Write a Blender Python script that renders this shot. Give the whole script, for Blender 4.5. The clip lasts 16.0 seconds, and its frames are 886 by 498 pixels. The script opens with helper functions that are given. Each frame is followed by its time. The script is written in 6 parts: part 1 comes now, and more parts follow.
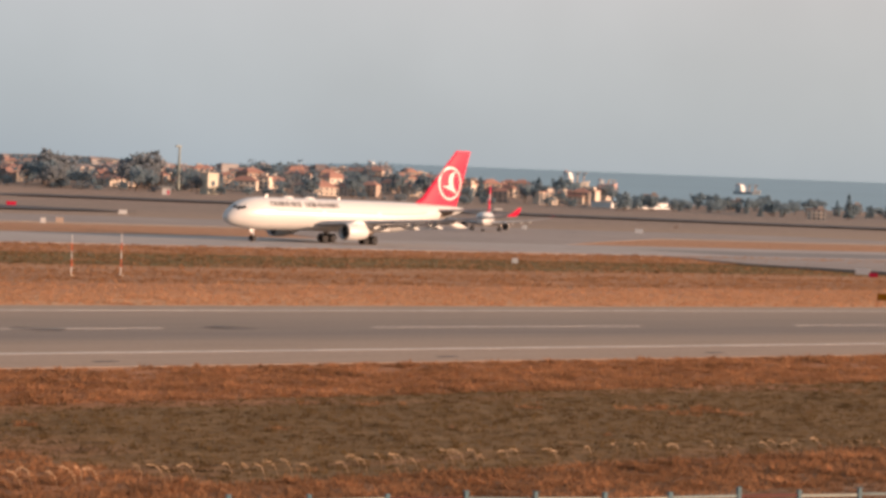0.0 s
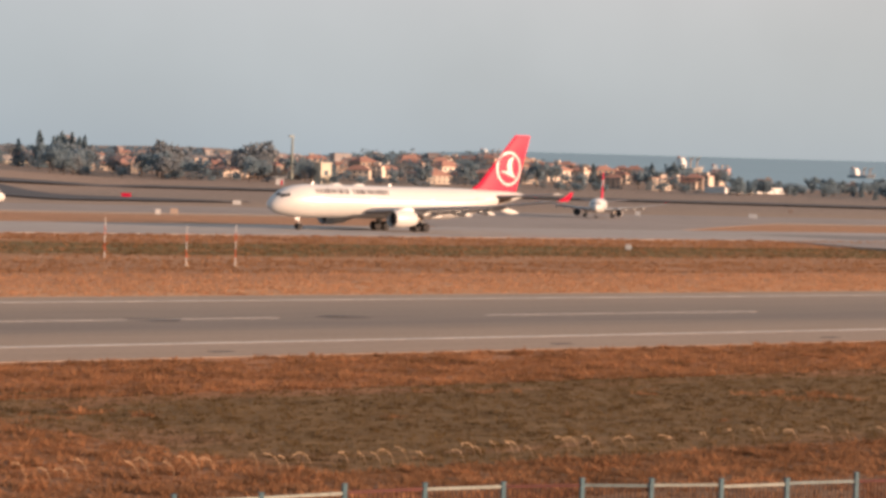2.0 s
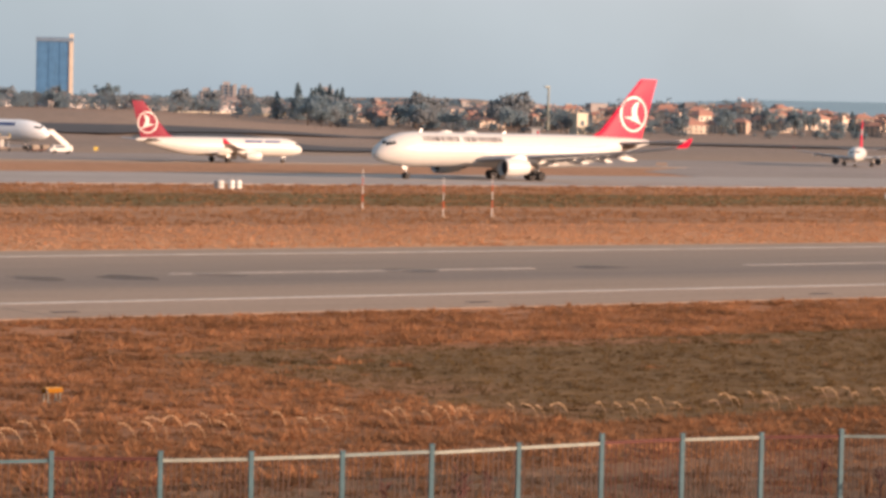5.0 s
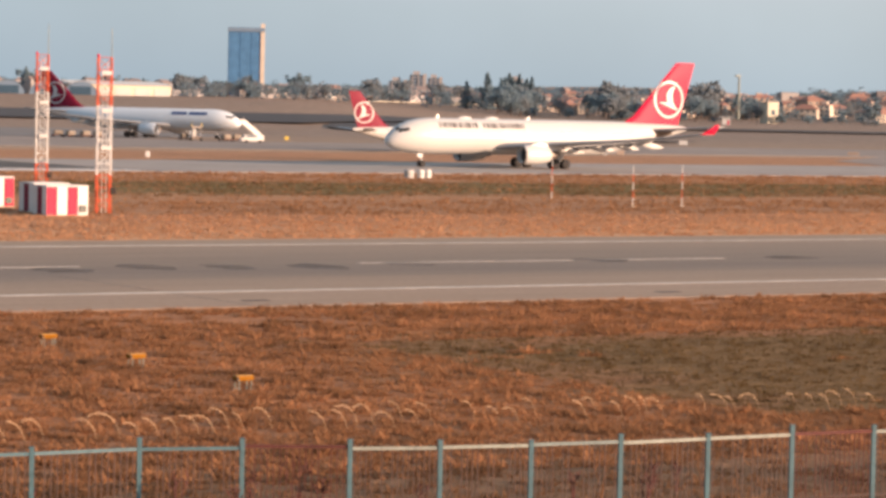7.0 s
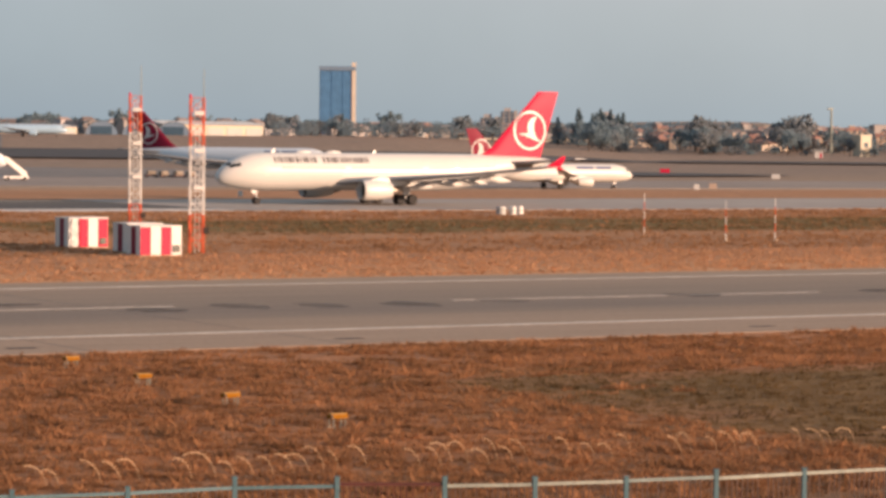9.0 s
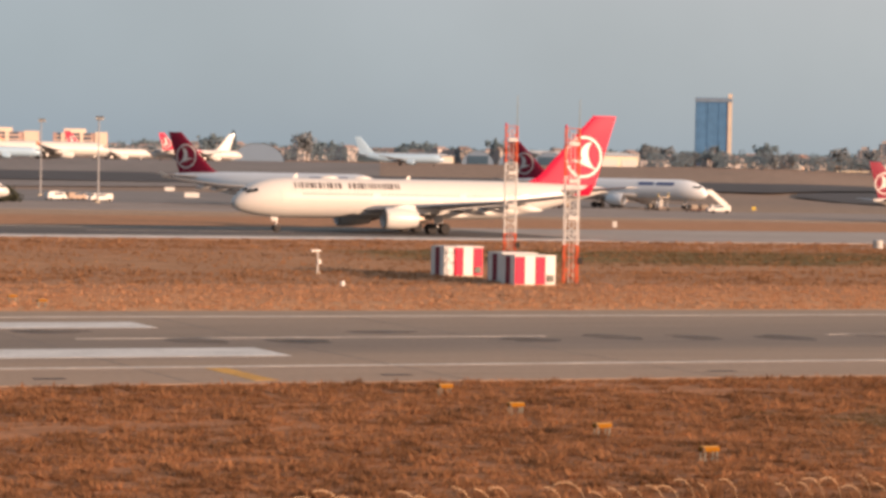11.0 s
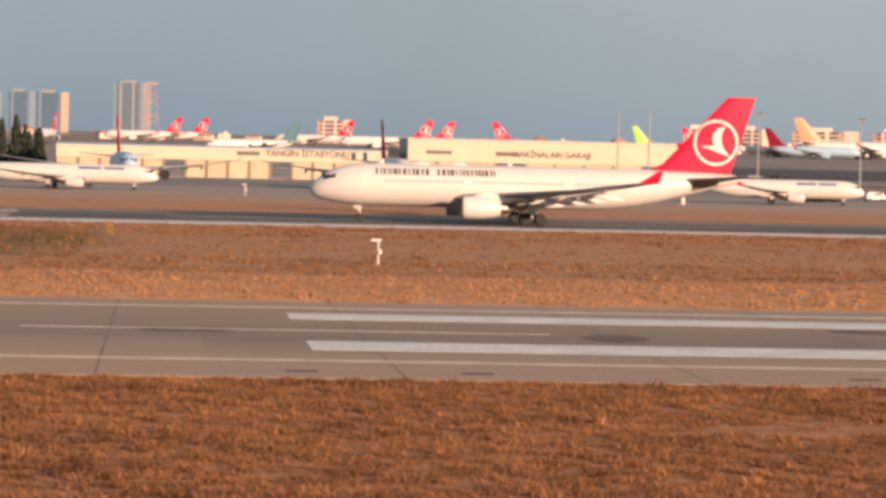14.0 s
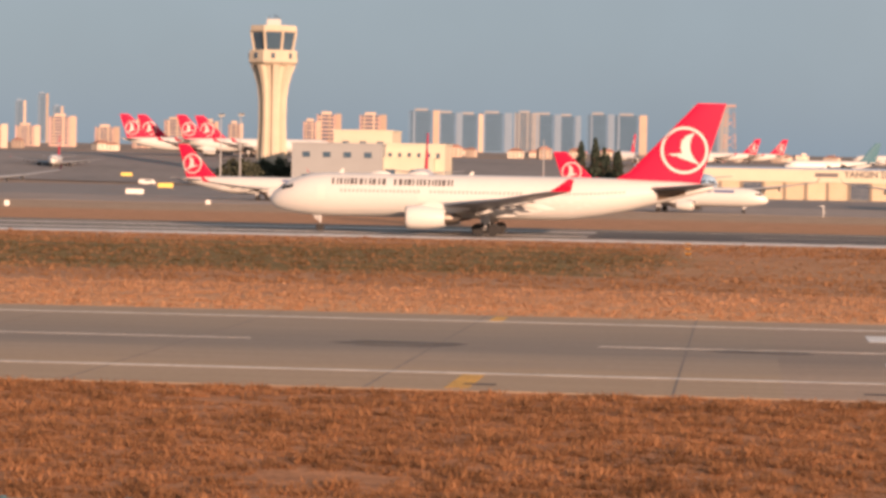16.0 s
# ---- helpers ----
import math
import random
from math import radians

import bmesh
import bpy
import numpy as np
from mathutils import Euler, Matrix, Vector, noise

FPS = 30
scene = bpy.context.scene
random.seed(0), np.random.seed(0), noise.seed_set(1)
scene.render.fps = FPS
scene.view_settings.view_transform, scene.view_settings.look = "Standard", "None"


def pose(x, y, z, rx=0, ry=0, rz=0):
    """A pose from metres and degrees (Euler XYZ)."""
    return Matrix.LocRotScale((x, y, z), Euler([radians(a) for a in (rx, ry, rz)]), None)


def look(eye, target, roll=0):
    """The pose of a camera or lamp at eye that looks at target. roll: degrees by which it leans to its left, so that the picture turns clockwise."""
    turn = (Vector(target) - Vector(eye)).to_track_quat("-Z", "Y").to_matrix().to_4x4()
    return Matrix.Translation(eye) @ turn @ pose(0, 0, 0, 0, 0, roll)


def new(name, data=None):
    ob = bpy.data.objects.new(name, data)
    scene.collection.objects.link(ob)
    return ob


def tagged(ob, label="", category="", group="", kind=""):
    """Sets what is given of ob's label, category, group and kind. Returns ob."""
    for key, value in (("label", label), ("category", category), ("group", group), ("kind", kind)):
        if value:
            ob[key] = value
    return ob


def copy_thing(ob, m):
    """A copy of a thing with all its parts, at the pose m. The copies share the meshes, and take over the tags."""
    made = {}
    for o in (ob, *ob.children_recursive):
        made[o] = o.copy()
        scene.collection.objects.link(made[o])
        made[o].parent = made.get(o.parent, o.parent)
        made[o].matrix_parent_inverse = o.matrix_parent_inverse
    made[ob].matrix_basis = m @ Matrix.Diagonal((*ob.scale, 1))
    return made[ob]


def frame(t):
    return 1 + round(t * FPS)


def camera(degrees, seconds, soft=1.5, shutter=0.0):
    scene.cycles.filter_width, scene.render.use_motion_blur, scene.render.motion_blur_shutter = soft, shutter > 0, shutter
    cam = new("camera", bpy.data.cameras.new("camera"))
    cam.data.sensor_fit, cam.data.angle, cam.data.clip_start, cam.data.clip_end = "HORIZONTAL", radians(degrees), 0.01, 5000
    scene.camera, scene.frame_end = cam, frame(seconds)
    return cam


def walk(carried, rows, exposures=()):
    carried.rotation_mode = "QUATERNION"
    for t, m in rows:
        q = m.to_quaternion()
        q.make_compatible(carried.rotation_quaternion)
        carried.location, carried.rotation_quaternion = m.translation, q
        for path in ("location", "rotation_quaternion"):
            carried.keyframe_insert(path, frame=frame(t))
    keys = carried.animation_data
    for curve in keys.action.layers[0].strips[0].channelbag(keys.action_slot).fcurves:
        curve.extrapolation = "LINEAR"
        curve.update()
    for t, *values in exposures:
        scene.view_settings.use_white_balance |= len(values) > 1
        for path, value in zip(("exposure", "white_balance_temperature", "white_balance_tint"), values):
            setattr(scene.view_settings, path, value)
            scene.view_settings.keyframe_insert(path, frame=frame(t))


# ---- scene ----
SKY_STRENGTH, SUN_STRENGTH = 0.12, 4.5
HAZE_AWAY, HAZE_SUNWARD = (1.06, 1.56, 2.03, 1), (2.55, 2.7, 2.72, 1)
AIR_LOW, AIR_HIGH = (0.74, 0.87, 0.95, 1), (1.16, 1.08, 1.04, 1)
EXPO = [(0.0, 0.89, 6950, 19), (3.0, 0.96, 6950, 18), (5.5, 1.15, 6600, 16), (6.0, 1.26, 6550, 14), (6.5, 1.33, 6500, 13), (7.0, 1.1, 6600, 15), (8.2, 0.84, 6750, 16), (10.5, 0.88, 7050, 18), (13.0, 0.78, 7100, 19), (14.5, 0.88, 7200, 20), (16.0, 0.88, 7250, 22)]
cam = camera(17.994, 16.0, soft=3.4)
EYE = Vector((0.0, 0.0, 10.277))
# seconds, heading to the right of the runway's normal, pitch, roll (degrees)
TURNS = [
    (0.0, 43.291, -1.102, 2.293),
    (0.5, 42.834, -0.953, 2.145),
    (1.0, 42.303, -1.060, 1.912),
    (1.5, 41.675, -1.258, 1.729),
    (2.0, 40.979, -1.434, 1.657),
    (2.5, 40.135, -1.543, 1.506),
    (3.0, 39.135, -1.744, 1.348),
    (3.2, 38.731, -1.891, 1.435),
    (5.3, 35.194, -2.756, 1.080),
    (5.5, 34.774, -2.898, 0.996),
    (6.0, 33.623, -3.283, 1.573),
    (6.5, 32.672, -3.331, 1.596),
    (7.0, 31.882, -2.882, 1.206),
    (7.5, 31.514, -2.520, 1.027),
    (8.0, 30.877, -2.409, 0.737),
    (8.2, 30.816, -2.395, 0.600),
    (10.3, 25.678, -1.648, 1.049),
    (10.5, 24.643, -1.651, 1.086),
    (11.0, 22.319, -1.634, 1.069),
    (11.5, 20.019, -1.691, 1.430),
    (12.0, 17.897, -1.777, 1.859),
    (12.5, 15.612, -1.742, 1.919),
    (13.0, 12.888, -1.757, 1.909),
    (13.5, 9.386, -1.815, 1.530),
    (14.0, 5.676, -1.973, 1.356),
    (14.5, 2.397, -2.158, 1.256),
    (15.0, -0.391, -2.013, 1.289),
    (15.5, -3.229, -1.935, 1.180),
    (16.0, -6.123, -1.767, 1.054),
]


def aim(turn, pitch, roll):
    a, p = radians(turn), radians(pitch)
    return look(EYE, EYE + 100 * Vector((math.sin(a) * math.cos(p), math.cos(a) * math.cos(p), math.sin(p))), roll)


walk(cam, [(t, aim(a, p, r)) for t, a, p, r in TURNS], exposures=EXPO)

# ---- world and sun ----
SUN_AZ, SUN_EL = 145.0, 9.2          # degrees from +y towards +x, and above the ground
world = bpy.data.worlds.new("world")
scene.world = world
world.use_nodes = True
wn = world.node_tree
sky = wn.nodes.new("ShaderNodeTexSky")
sky.sky_type, sky.sun_disc = "NISHITA", False
sky.sun_elevation, sky.sun_rotation = radians(SUN_EL), radians(SUN_AZ)
sky.air_density, sky.dust_density, sky.ozone_density = 1.0, 0.6, 2.0
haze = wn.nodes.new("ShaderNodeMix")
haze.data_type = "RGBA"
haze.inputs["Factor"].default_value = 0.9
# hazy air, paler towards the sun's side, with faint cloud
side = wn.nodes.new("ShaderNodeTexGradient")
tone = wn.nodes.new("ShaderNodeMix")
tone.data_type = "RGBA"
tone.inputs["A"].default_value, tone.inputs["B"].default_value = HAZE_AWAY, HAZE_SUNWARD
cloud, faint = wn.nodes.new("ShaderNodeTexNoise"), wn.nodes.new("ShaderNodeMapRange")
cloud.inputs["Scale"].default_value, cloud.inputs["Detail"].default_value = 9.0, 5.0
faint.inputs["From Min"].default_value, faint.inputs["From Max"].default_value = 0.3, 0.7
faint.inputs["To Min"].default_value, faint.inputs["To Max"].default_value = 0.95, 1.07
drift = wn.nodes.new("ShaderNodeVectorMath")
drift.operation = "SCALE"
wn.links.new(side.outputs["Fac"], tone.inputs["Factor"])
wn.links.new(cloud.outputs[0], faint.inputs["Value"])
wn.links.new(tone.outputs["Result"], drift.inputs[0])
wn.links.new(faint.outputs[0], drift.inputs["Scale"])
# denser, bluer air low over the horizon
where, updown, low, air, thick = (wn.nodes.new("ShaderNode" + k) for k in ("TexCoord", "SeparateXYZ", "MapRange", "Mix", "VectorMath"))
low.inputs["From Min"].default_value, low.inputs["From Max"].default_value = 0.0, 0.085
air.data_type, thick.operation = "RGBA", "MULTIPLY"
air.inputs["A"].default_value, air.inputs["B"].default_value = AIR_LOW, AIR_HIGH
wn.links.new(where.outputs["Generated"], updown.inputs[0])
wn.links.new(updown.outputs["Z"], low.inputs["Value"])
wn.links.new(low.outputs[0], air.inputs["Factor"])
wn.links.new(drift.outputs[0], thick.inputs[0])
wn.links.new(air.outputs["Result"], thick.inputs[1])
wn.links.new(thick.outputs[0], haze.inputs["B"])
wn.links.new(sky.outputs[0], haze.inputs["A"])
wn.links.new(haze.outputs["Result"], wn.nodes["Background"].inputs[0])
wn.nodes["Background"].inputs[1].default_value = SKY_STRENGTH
sun_data = bpy.data.lights.new("sun", "SUN")
sun_data.energy, sun_data.angle, sun_data.color = SUN_STRENGTH, radians(0.6), (1.0, 0.70, 0.50)
sun = new("sun", sun_data)
sun_way = Vector((math.sin(radians(SUN_AZ)) * math.cos(radians(SUN_EL)), math.cos(radians(SUN_AZ)) * math.cos(radians(SUN_EL)), math.sin(radians(SUN_EL))))
sun.matrix_world = look(sun_way * 50, (0, 0, 0))


# ---- materials ----
def mat(name, color, rough=0.6, metal=0.0, var=0.12, scale=2.0, bump=0.0, fine=12.0, island=0.0, spec=0.5, piece=0.0, coat=0.0, thin=0.0):
    """A surface with variation at two scales; island and piece vary the brightness of loose pieces."""
    m = bpy.data.materials.new(name)
    m.use_nodes = True
    nt = m.node_tree
    b = nt.nodes["Principled BSDF"]
    b.inputs["Roughness"].default_value, b.inputs["Metallic"].default_value = rough, metal
    b.inputs["Specular IOR Level"].default_value = spec
    b.inputs["Coat Weight"].default_value = coat
    tc = nt.nodes.new("ShaderNodeTexCoord")
    n1, n2 = nt.nodes.new("ShaderNodeTexNoise"), nt.nodes.new("ShaderNodeTexNoise")
    n1.inputs["Scale"].default_value, n2.inputs["Scale"].default_value = 1.0 / scale, fine / scale
    n1.inputs["Detail"].default_value, n2.inputs["Detail"].default_value = 4.0, 3.0
    for n in (n1, n2):
        nt.links.new(tc.outputs["Object"], n.inputs["Vector"])
    add = nt.nodes.new("ShaderNodeMath")
    add.operation = "ADD"
    nt.links.new(n1.outputs[0], add.inputs[0]), nt.links.new(n2.outputs[0], add.inputs[1])
    rng = nt.nodes.new("ShaderNodeMapRange")
    rng.inputs["From Min"].default_value, rng.inputs["From Max"].default_value = 0.6, 1.4
    rng.inputs["To Min"].default_value, rng.inputs["To Max"].default_value = 1 - var, 1 + var
    nt.links.new(add.outputs[0], rng.inputs["Value"])
    last = rng.outputs[0]
    for amount, kind in ((island, "g"), (piece, "o")):
        if amount:
            src = nt.nodes.new("ShaderNodeNewGeometry" if kind == "g" else "ShaderNodeObjectInfo")
            r2 = nt.nodes.new("ShaderNodeMapRange")
            r2.inputs["To Min"].default_value, r2.inputs["To Max"].default_value = 1 - amount, 1 + amount
            nt.links.new(src.outputs["Random Per Island" if kind == "g" else "Random"], r2.inputs["Value"])
            mul = nt.nodes.new("ShaderNodeMath")
            mul.operation = "MULTIPLY"
            nt.links.new(last, mul.inputs[0]), nt.links.new(r2.outputs[0], mul.inputs[1])
            last = mul.outputs[0]
    sc = nt.nodes.new("ShaderNodeVectorMath")
    sc.operation = "SCALE"
    sc.inputs[0].default_value = color
    nt.links.new(last, sc.inputs["Scale"])
    nt.links.new(sc.outputs[0], b.inputs["Base Color"])
    if thin:
        # light also comes through thin blades
        tr, mx = nt.nodes.new("ShaderNodeBsdfTranslucent"), nt.nodes.new("ShaderNodeMixShader")
        mx.inputs[0].default_value = thin
        nt.links.new(sc.outputs[0], tr.inputs["Color"])
        nt.links.new(b.outputs[0], mx.inputs[1]), nt.links.new(tr.outputs[0], mx.inputs[2])
        nt.links.new(mx.outputs[0], nt.nodes["Material Output"].inputs["Surface"])
    if bump:
        bp = nt.nodes.new("ShaderNodeBump")
        bp.inputs["Strength"].default_value, bp.inputs["Distance"].default_value = bump, scale / fine
        nt.links.new(n2.outputs[0], bp.inputs["Height"])
        nt.links.new(bp.outputs[0], b.inputs["Normal"])
    return m


def banded(name, stops, rough=0.95, wobble=6.0, bump=0.5, along=0.12, streak=1.0, patches=()):
    """Ground cover in strips along the runway: stops are (distance from the eye line y, colour); the strips' edges wander."""
    m = bpy.data.materials.new(name)
    m.use_nodes = True
    nt = m.node_tree
    b = nt.nodes["Principled BSDF"]
    b.inputs["Roughness"].default_value, b.inputs["Specular IOR Level"].default_value = rough, 0.1
    geo, sep = nt.nodes.new("ShaderNodeNewGeometry"), nt.nodes.new("ShaderNodeSeparateXYZ")
    nt.links.new(geo.outputs["Position"], sep.inputs[0])
    big, mid, fine = (nt.nodes.new("ShaderNodeTexNoise") for _ in range(3))
    stretch = nt.nodes.new("ShaderNodeMapping")
    stretch.inputs["Scale"].default_value = (along, 0.35, 1)
    nt.links.new(geo.outputs["Position"], stretch.inputs[0])
    nt.links.new(stretch.outputs[0], big.inputs["Vector"])
    big.inputs["Scale"].default_value, big.inputs["Detail"].default_value = 0.35, 6
    nt.links.new(stretch.outputs[0], mid.inputs["Vector"])
    mid.inputs["Scale"].default_value, mid.inputs["Detail"].default_value = 2.2, 5
    nt.links.new(geo.outputs["Position"], fine.inputs["Vector"])
    fine.inputs["Scale"].default_value, fine.inputs["Detail"].default_value = 2.5, 5
    wob = nt.nodes.new("ShaderNodeMapRange")
    wob.inputs["From Min"].default_value, wob.inputs["From Max"].default_value = 0.3, 0.7
    wob.inputs["To Min"].default_value, wob.inputs["To Max"].default_value = -wobble, wobble
    nt.links.new(big.outputs[0], wob.inputs[0])
    y = nt.nodes.new("ShaderNodeMath")
    nt.links.new(sep.outputs["Y"], y.inputs[0]), nt.links.new(wob.outputs[0], y.inputs[1])
    lo, hi = stops[0][0], stops[-1][0]
    pos = nt.nodes.new("ShaderNodeMapRange")
    pos.inputs["From Min"].default_value, pos.inputs["From Max"].default_value = lo, hi
    nt.links.new(y.outputs[0], pos.inputs[0])
    ramp = nt.nodes.new("ShaderNodeValToRGB")
    for i, (d, col) in enumerate(stops):
        e = ramp.color_ramp.elements[i] if i < 2 else ramp.color_ramp.elements.new(0.5)
        e.position = (d - lo) / (hi - lo) if i != 1 or len(stops) == 2 else (d - lo) / (hi - lo)
        e.color = (*col, 1)
    nt.links.new(pos.outputs[0], ramp.inputs[0])
    s = nt.nodes.new("ShaderNodeMath")
    nt.links.new(mid.outputs[0], s.inputs[0]), nt.links.new(fine.outputs[0], s.inputs[1])
    r = nt.nodes.new("ShaderNodeMapRange")
    r.inputs["From Min"].default_value, r.inputs["From Max"].default_value = 0.65, 1.35
    r.inputs["To Min"].default_value, r.inputs["To Max"].default_value = 1 - 0.4 * streak, 1 + 0.4 * streak
    nt.links.new(s.outputs[0], r.inputs[0])
    sc = nt.nodes.new("ShaderNodeVectorMath")
    sc.operation = "SCALE"
    cover = ramp.outputs[0]
    # patches of other growth: (x from, x to, y from, y to, colour), with wandering edges
    for x0, x1, y0, y1, col in patches:
        wx = nt.nodes.new("ShaderNodeMath")
        nt.links.new(sep.outputs["X"], wx.inputs[0]), nt.links.new(wob.outputs[0], wx.inputs[1])
        mask = None
        for src, edge, soft in ((wx, x0, 7), (wx, x1, -7), (y, y0, 4), (y, y1, -4)):
            e = nt.nodes.new("ShaderNodeMapRange")
            e.interpolation_type = "SMOOTHSTEP"
            e.inputs["From Min"].default_value, e.inputs["From Max"].default_value = min(edge - soft, edge + soft), max(edge - soft, edge + soft)
            e.inputs["To Min"].default_value, e.inputs["To Max"].default_value = (0, 1) if soft > 0 else (1, 0)
            nt.links.new(src.outputs[0], e.inputs["Value"])
            if mask is None:
                mask = e.outputs[0]
            else:
                mu = nt.nodes.new("ShaderNodeMath")
                mu.operation = "MULTIPLY"
                nt.links.new(mask, mu.inputs[0]), nt.links.new(e.outputs[0], mu.inputs[1])
                mask = mu.outputs[0]
        mx = nt.nodes.new("ShaderNodeMix")
        mx.data_type = "RGBA"
        mx.inputs["B"].default_value = (*col, 1)
        nt.links.new(mask, mx.inputs["Factor"]), nt.links.new(cover, mx.inputs["A"])
        cover = mx.outputs["Result"]
    nt.links.new(cover, sc.inputs[0]), nt.links.new(r.outputs[0], sc.inputs["Scale"])
    nt.links.new(sc.outputs[0], b.inputs["Base Color"])
    bp = nt.nodes.new("ShaderNodeBump")
    bp.inputs["Strength"].default_value, bp.inputs["Distance"].default_value = bump, 0.3
    nt.links.new(fine.outputs[0], bp.inputs["Height"]), nt.links.new(bp.outputs[0], b.inputs["Normal"])
    return m


DRY, RUST, GREEN, SOIL, STRAW, OLIVE = (0.43, 0.225, 0.125), (0.39, 0.182, 0.092), (0.19, 0.135, 0.058), (0.4, 0.215, 0.118), (0.6, 0.335, 0.18), (0.215, 0.126, 0.057)
M_GROUND = banded("dry_grass_ground", bump=0.25, stops=[(60, RUST), (80, RUST), (108, RUST), (124, RUST), (190, STRAW), (216, DRY), (226, SOIL), (248, SOIL), (262, (0.42, 0.225, 0.12)), (295, (0.41, 0.215, 0.115)), (312, DRY), (345, DRY), (396, DRY), (470, DRY), (500, (0.4, 0.28, 0.19)), (560, (0.36, 0.255, 0.18)), (800, (0.28, 0.215, 0.17)), (1200, (0.27, 0.215, 0.175)), (1600, (0.34, 0.22, 0.15))], patches=[(60, 900, 75, 106, OLIVE), (-200, 900, 40, 73, (0.26, 0.145, 0.08)), (-900, -8, 246, 322, GREEN), (112, 900, 268, 305, GREEN)])
M_ASPHALT = banded("worn_asphalt", [(118, (0.38, 0.275, 0.2)), (133, (0.38, 0.275, 0.2)), (142, (0.34, 0.255, 0.19)), (151, (0.235, 0.19, 0.155)), (168, (0.22, 0.18, 0.15)), (176, (0.32, 0.25, 0.185)), (190, (0.37, 0.275, 0.2))], rough=0.8, wobble=2.5, bump=0.15, along=0.03, streak=0.35)
M_CONCNEAR = banded("tan_runway_concrete", [(118, (0.385, 0.277, 0.186)), (136, (0.385, 0.277, 0.186)), (146, (0.33, 0.255, 0.19)), (154, (0.25, 0.205, 0.165)), (164, (0.25, 0.205, 0.165)), (174, (0.32, 0.25, 0.185)), (190, (0.36, 0.27, 0.19))], rough=0.8, wobble=3.5, bump=0.1, along=0.04, streak=0.3)
M_ASPHALT_FAR = banded("far_asphalt", [(330, (0.24, 0.2, 0.17)), (346, (0.2, 0.17, 0.15)), (356, (0.1, 0.095, 0.092)), (388, (0.1, 0.095, 0.092)), (396, (0.18, 0.155, 0.135)), (410, (0.18, 0.15, 0.12))], rough=0.75, wobble=3, bump=0.1, along=0.03, streak=0.3)
M_TAXI = mat("taxiway_concrete", (0.27, 0.215, 0.178), 0.8, var=0.25, scale=30, fine=9)
M_RUNPALE = mat("pale_runway_surface", (0.34, 0.29, 0.25), 0.8, var=0.2, scale=40, fine=9)
M_APRON = mat("apron_concrete", (0.19, 0.165, 0.148), 0.8, var=0.25, scale=40, fine=9)
M_DARKROAD = mat("dark_road_asphalt", (0.045, 0.045, 0.048), 0.85, var=0.2, scale=30)
M_PAINT = mat("runway_white_paint", (0.62, 0.6, 0.56), 0.7, var=0.3, scale=3, fine=8)
M_PAINT_WORN = mat("worn_white_paint", (0.52, 0.47, 0.41), 0.8, var=0.35, scale=3, fine=8)
M_YPAINT = mat("yellow_paint", (0.6, 0.3, 0.04), 0.7, var=0.3, scale=2, fine=8)
M_RUBBER = mat("rubber_deposit", (0.075, 0.066, 0.062), 0.7, var=0.4, scale=4, fine=6)


def streaky(m, lo, hi):
    """Lets the surface below show through in streaks along the runway."""
    nt = m.node_tree
    tc, mp, n, r = (nt.nodes.new("ShaderNode" + k) for k in ("TexCoord", "Mapping", "TexNoise", "MapRange"))
    mp.inputs["Scale"].default_value = (0.12, 0.9, 1)
    n.inputs["Scale"].default_value, n.inputs["Detail"].default_value = 1.0, 6
    nt.links.new(tc.outputs["Object"], mp.inputs[0]), nt.links.new(mp.outputs[0], n.inputs["Vector"])
    r.inputs["From Min"].default_value, r.inputs["From Max"].default_value = lo, hi
    nt.links.new(n.outputs[0], r.inputs["Value"])
    nt.links.new(r.outputs[0], nt.nodes["Principled BSDF"].inputs["Alpha"])


def haze_sheen(m, amount, tint):
    """A pale bluish sheen at glancing angles that imitates haze over far foliage."""
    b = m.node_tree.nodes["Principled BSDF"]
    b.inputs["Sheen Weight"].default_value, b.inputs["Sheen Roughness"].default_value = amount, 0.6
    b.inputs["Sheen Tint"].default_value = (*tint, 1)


streaky(M_RUBBER, 0.32, 0.85)
M_GRATE = mat("drain_grate_iron", (0.04, 0.03, 0.025), 0.7, 0.3, scale=1)
M_RAIL = mat("peeling_rail_paint", (0.15, 0.19, 0.18), 0.7, var=0.35, scale=0.5, fine=6)
M_SEAL = mat("joint_seal", (0.17, 0.135, 0.11), 0.8, var=0.3, scale=3)
M_WHITE = mat("white_gloss_paint", (0.58, 0.565, 0.53), 0.38, var=0.03, scale=6, coat=0.3)
# freighter white, brightened and blued to stand in for haze
M_WHITE_HAZED = mat("hazed_white_paint", (0.7, 0.735, 0.75), 0.38, var=0.03, scale=6, coat=0.3)
M_RED = mat("red_gloss_paint", (0.56, 0.012, 0.05), 0.5, var=0.06, scale=5, spec=0.2)
# darker red: a tail colour, and painted shade on taxi_b's fin and shelter sides
M_DKRED = mat("dark_and_shaded_red_paint", (0.2, 0.008, 0.03), 0.55, var=0.08, scale=5, spec=0.2)
M_GREY = mat("grey_wing_paint", (0.28, 0.285, 0.29), 0.4, var=0.08, scale=4)
M_LETTER = mat("dark_grey_lettering", (0.11, 0.1, 0.11), 0.5, var=0.1)
M_BLUELETTER = mat("blue_lettering", (0.05, 0.09, 0.22), 0.5, var=0.1)
M_GLASSDARK = mat("dark_cockpit_glass", (0.015, 0.018, 0.02), 0.08, var=0.1)
M_TYRE = mat("tyre_rubber", (0.025, 0.024, 0.024), 0.85, var=0.2, scale=0.5)
M_METAL = mat("bare_metal", (0.3, 0.25, 0.21), 0.45, 0.9, var=0.1, scale=1)
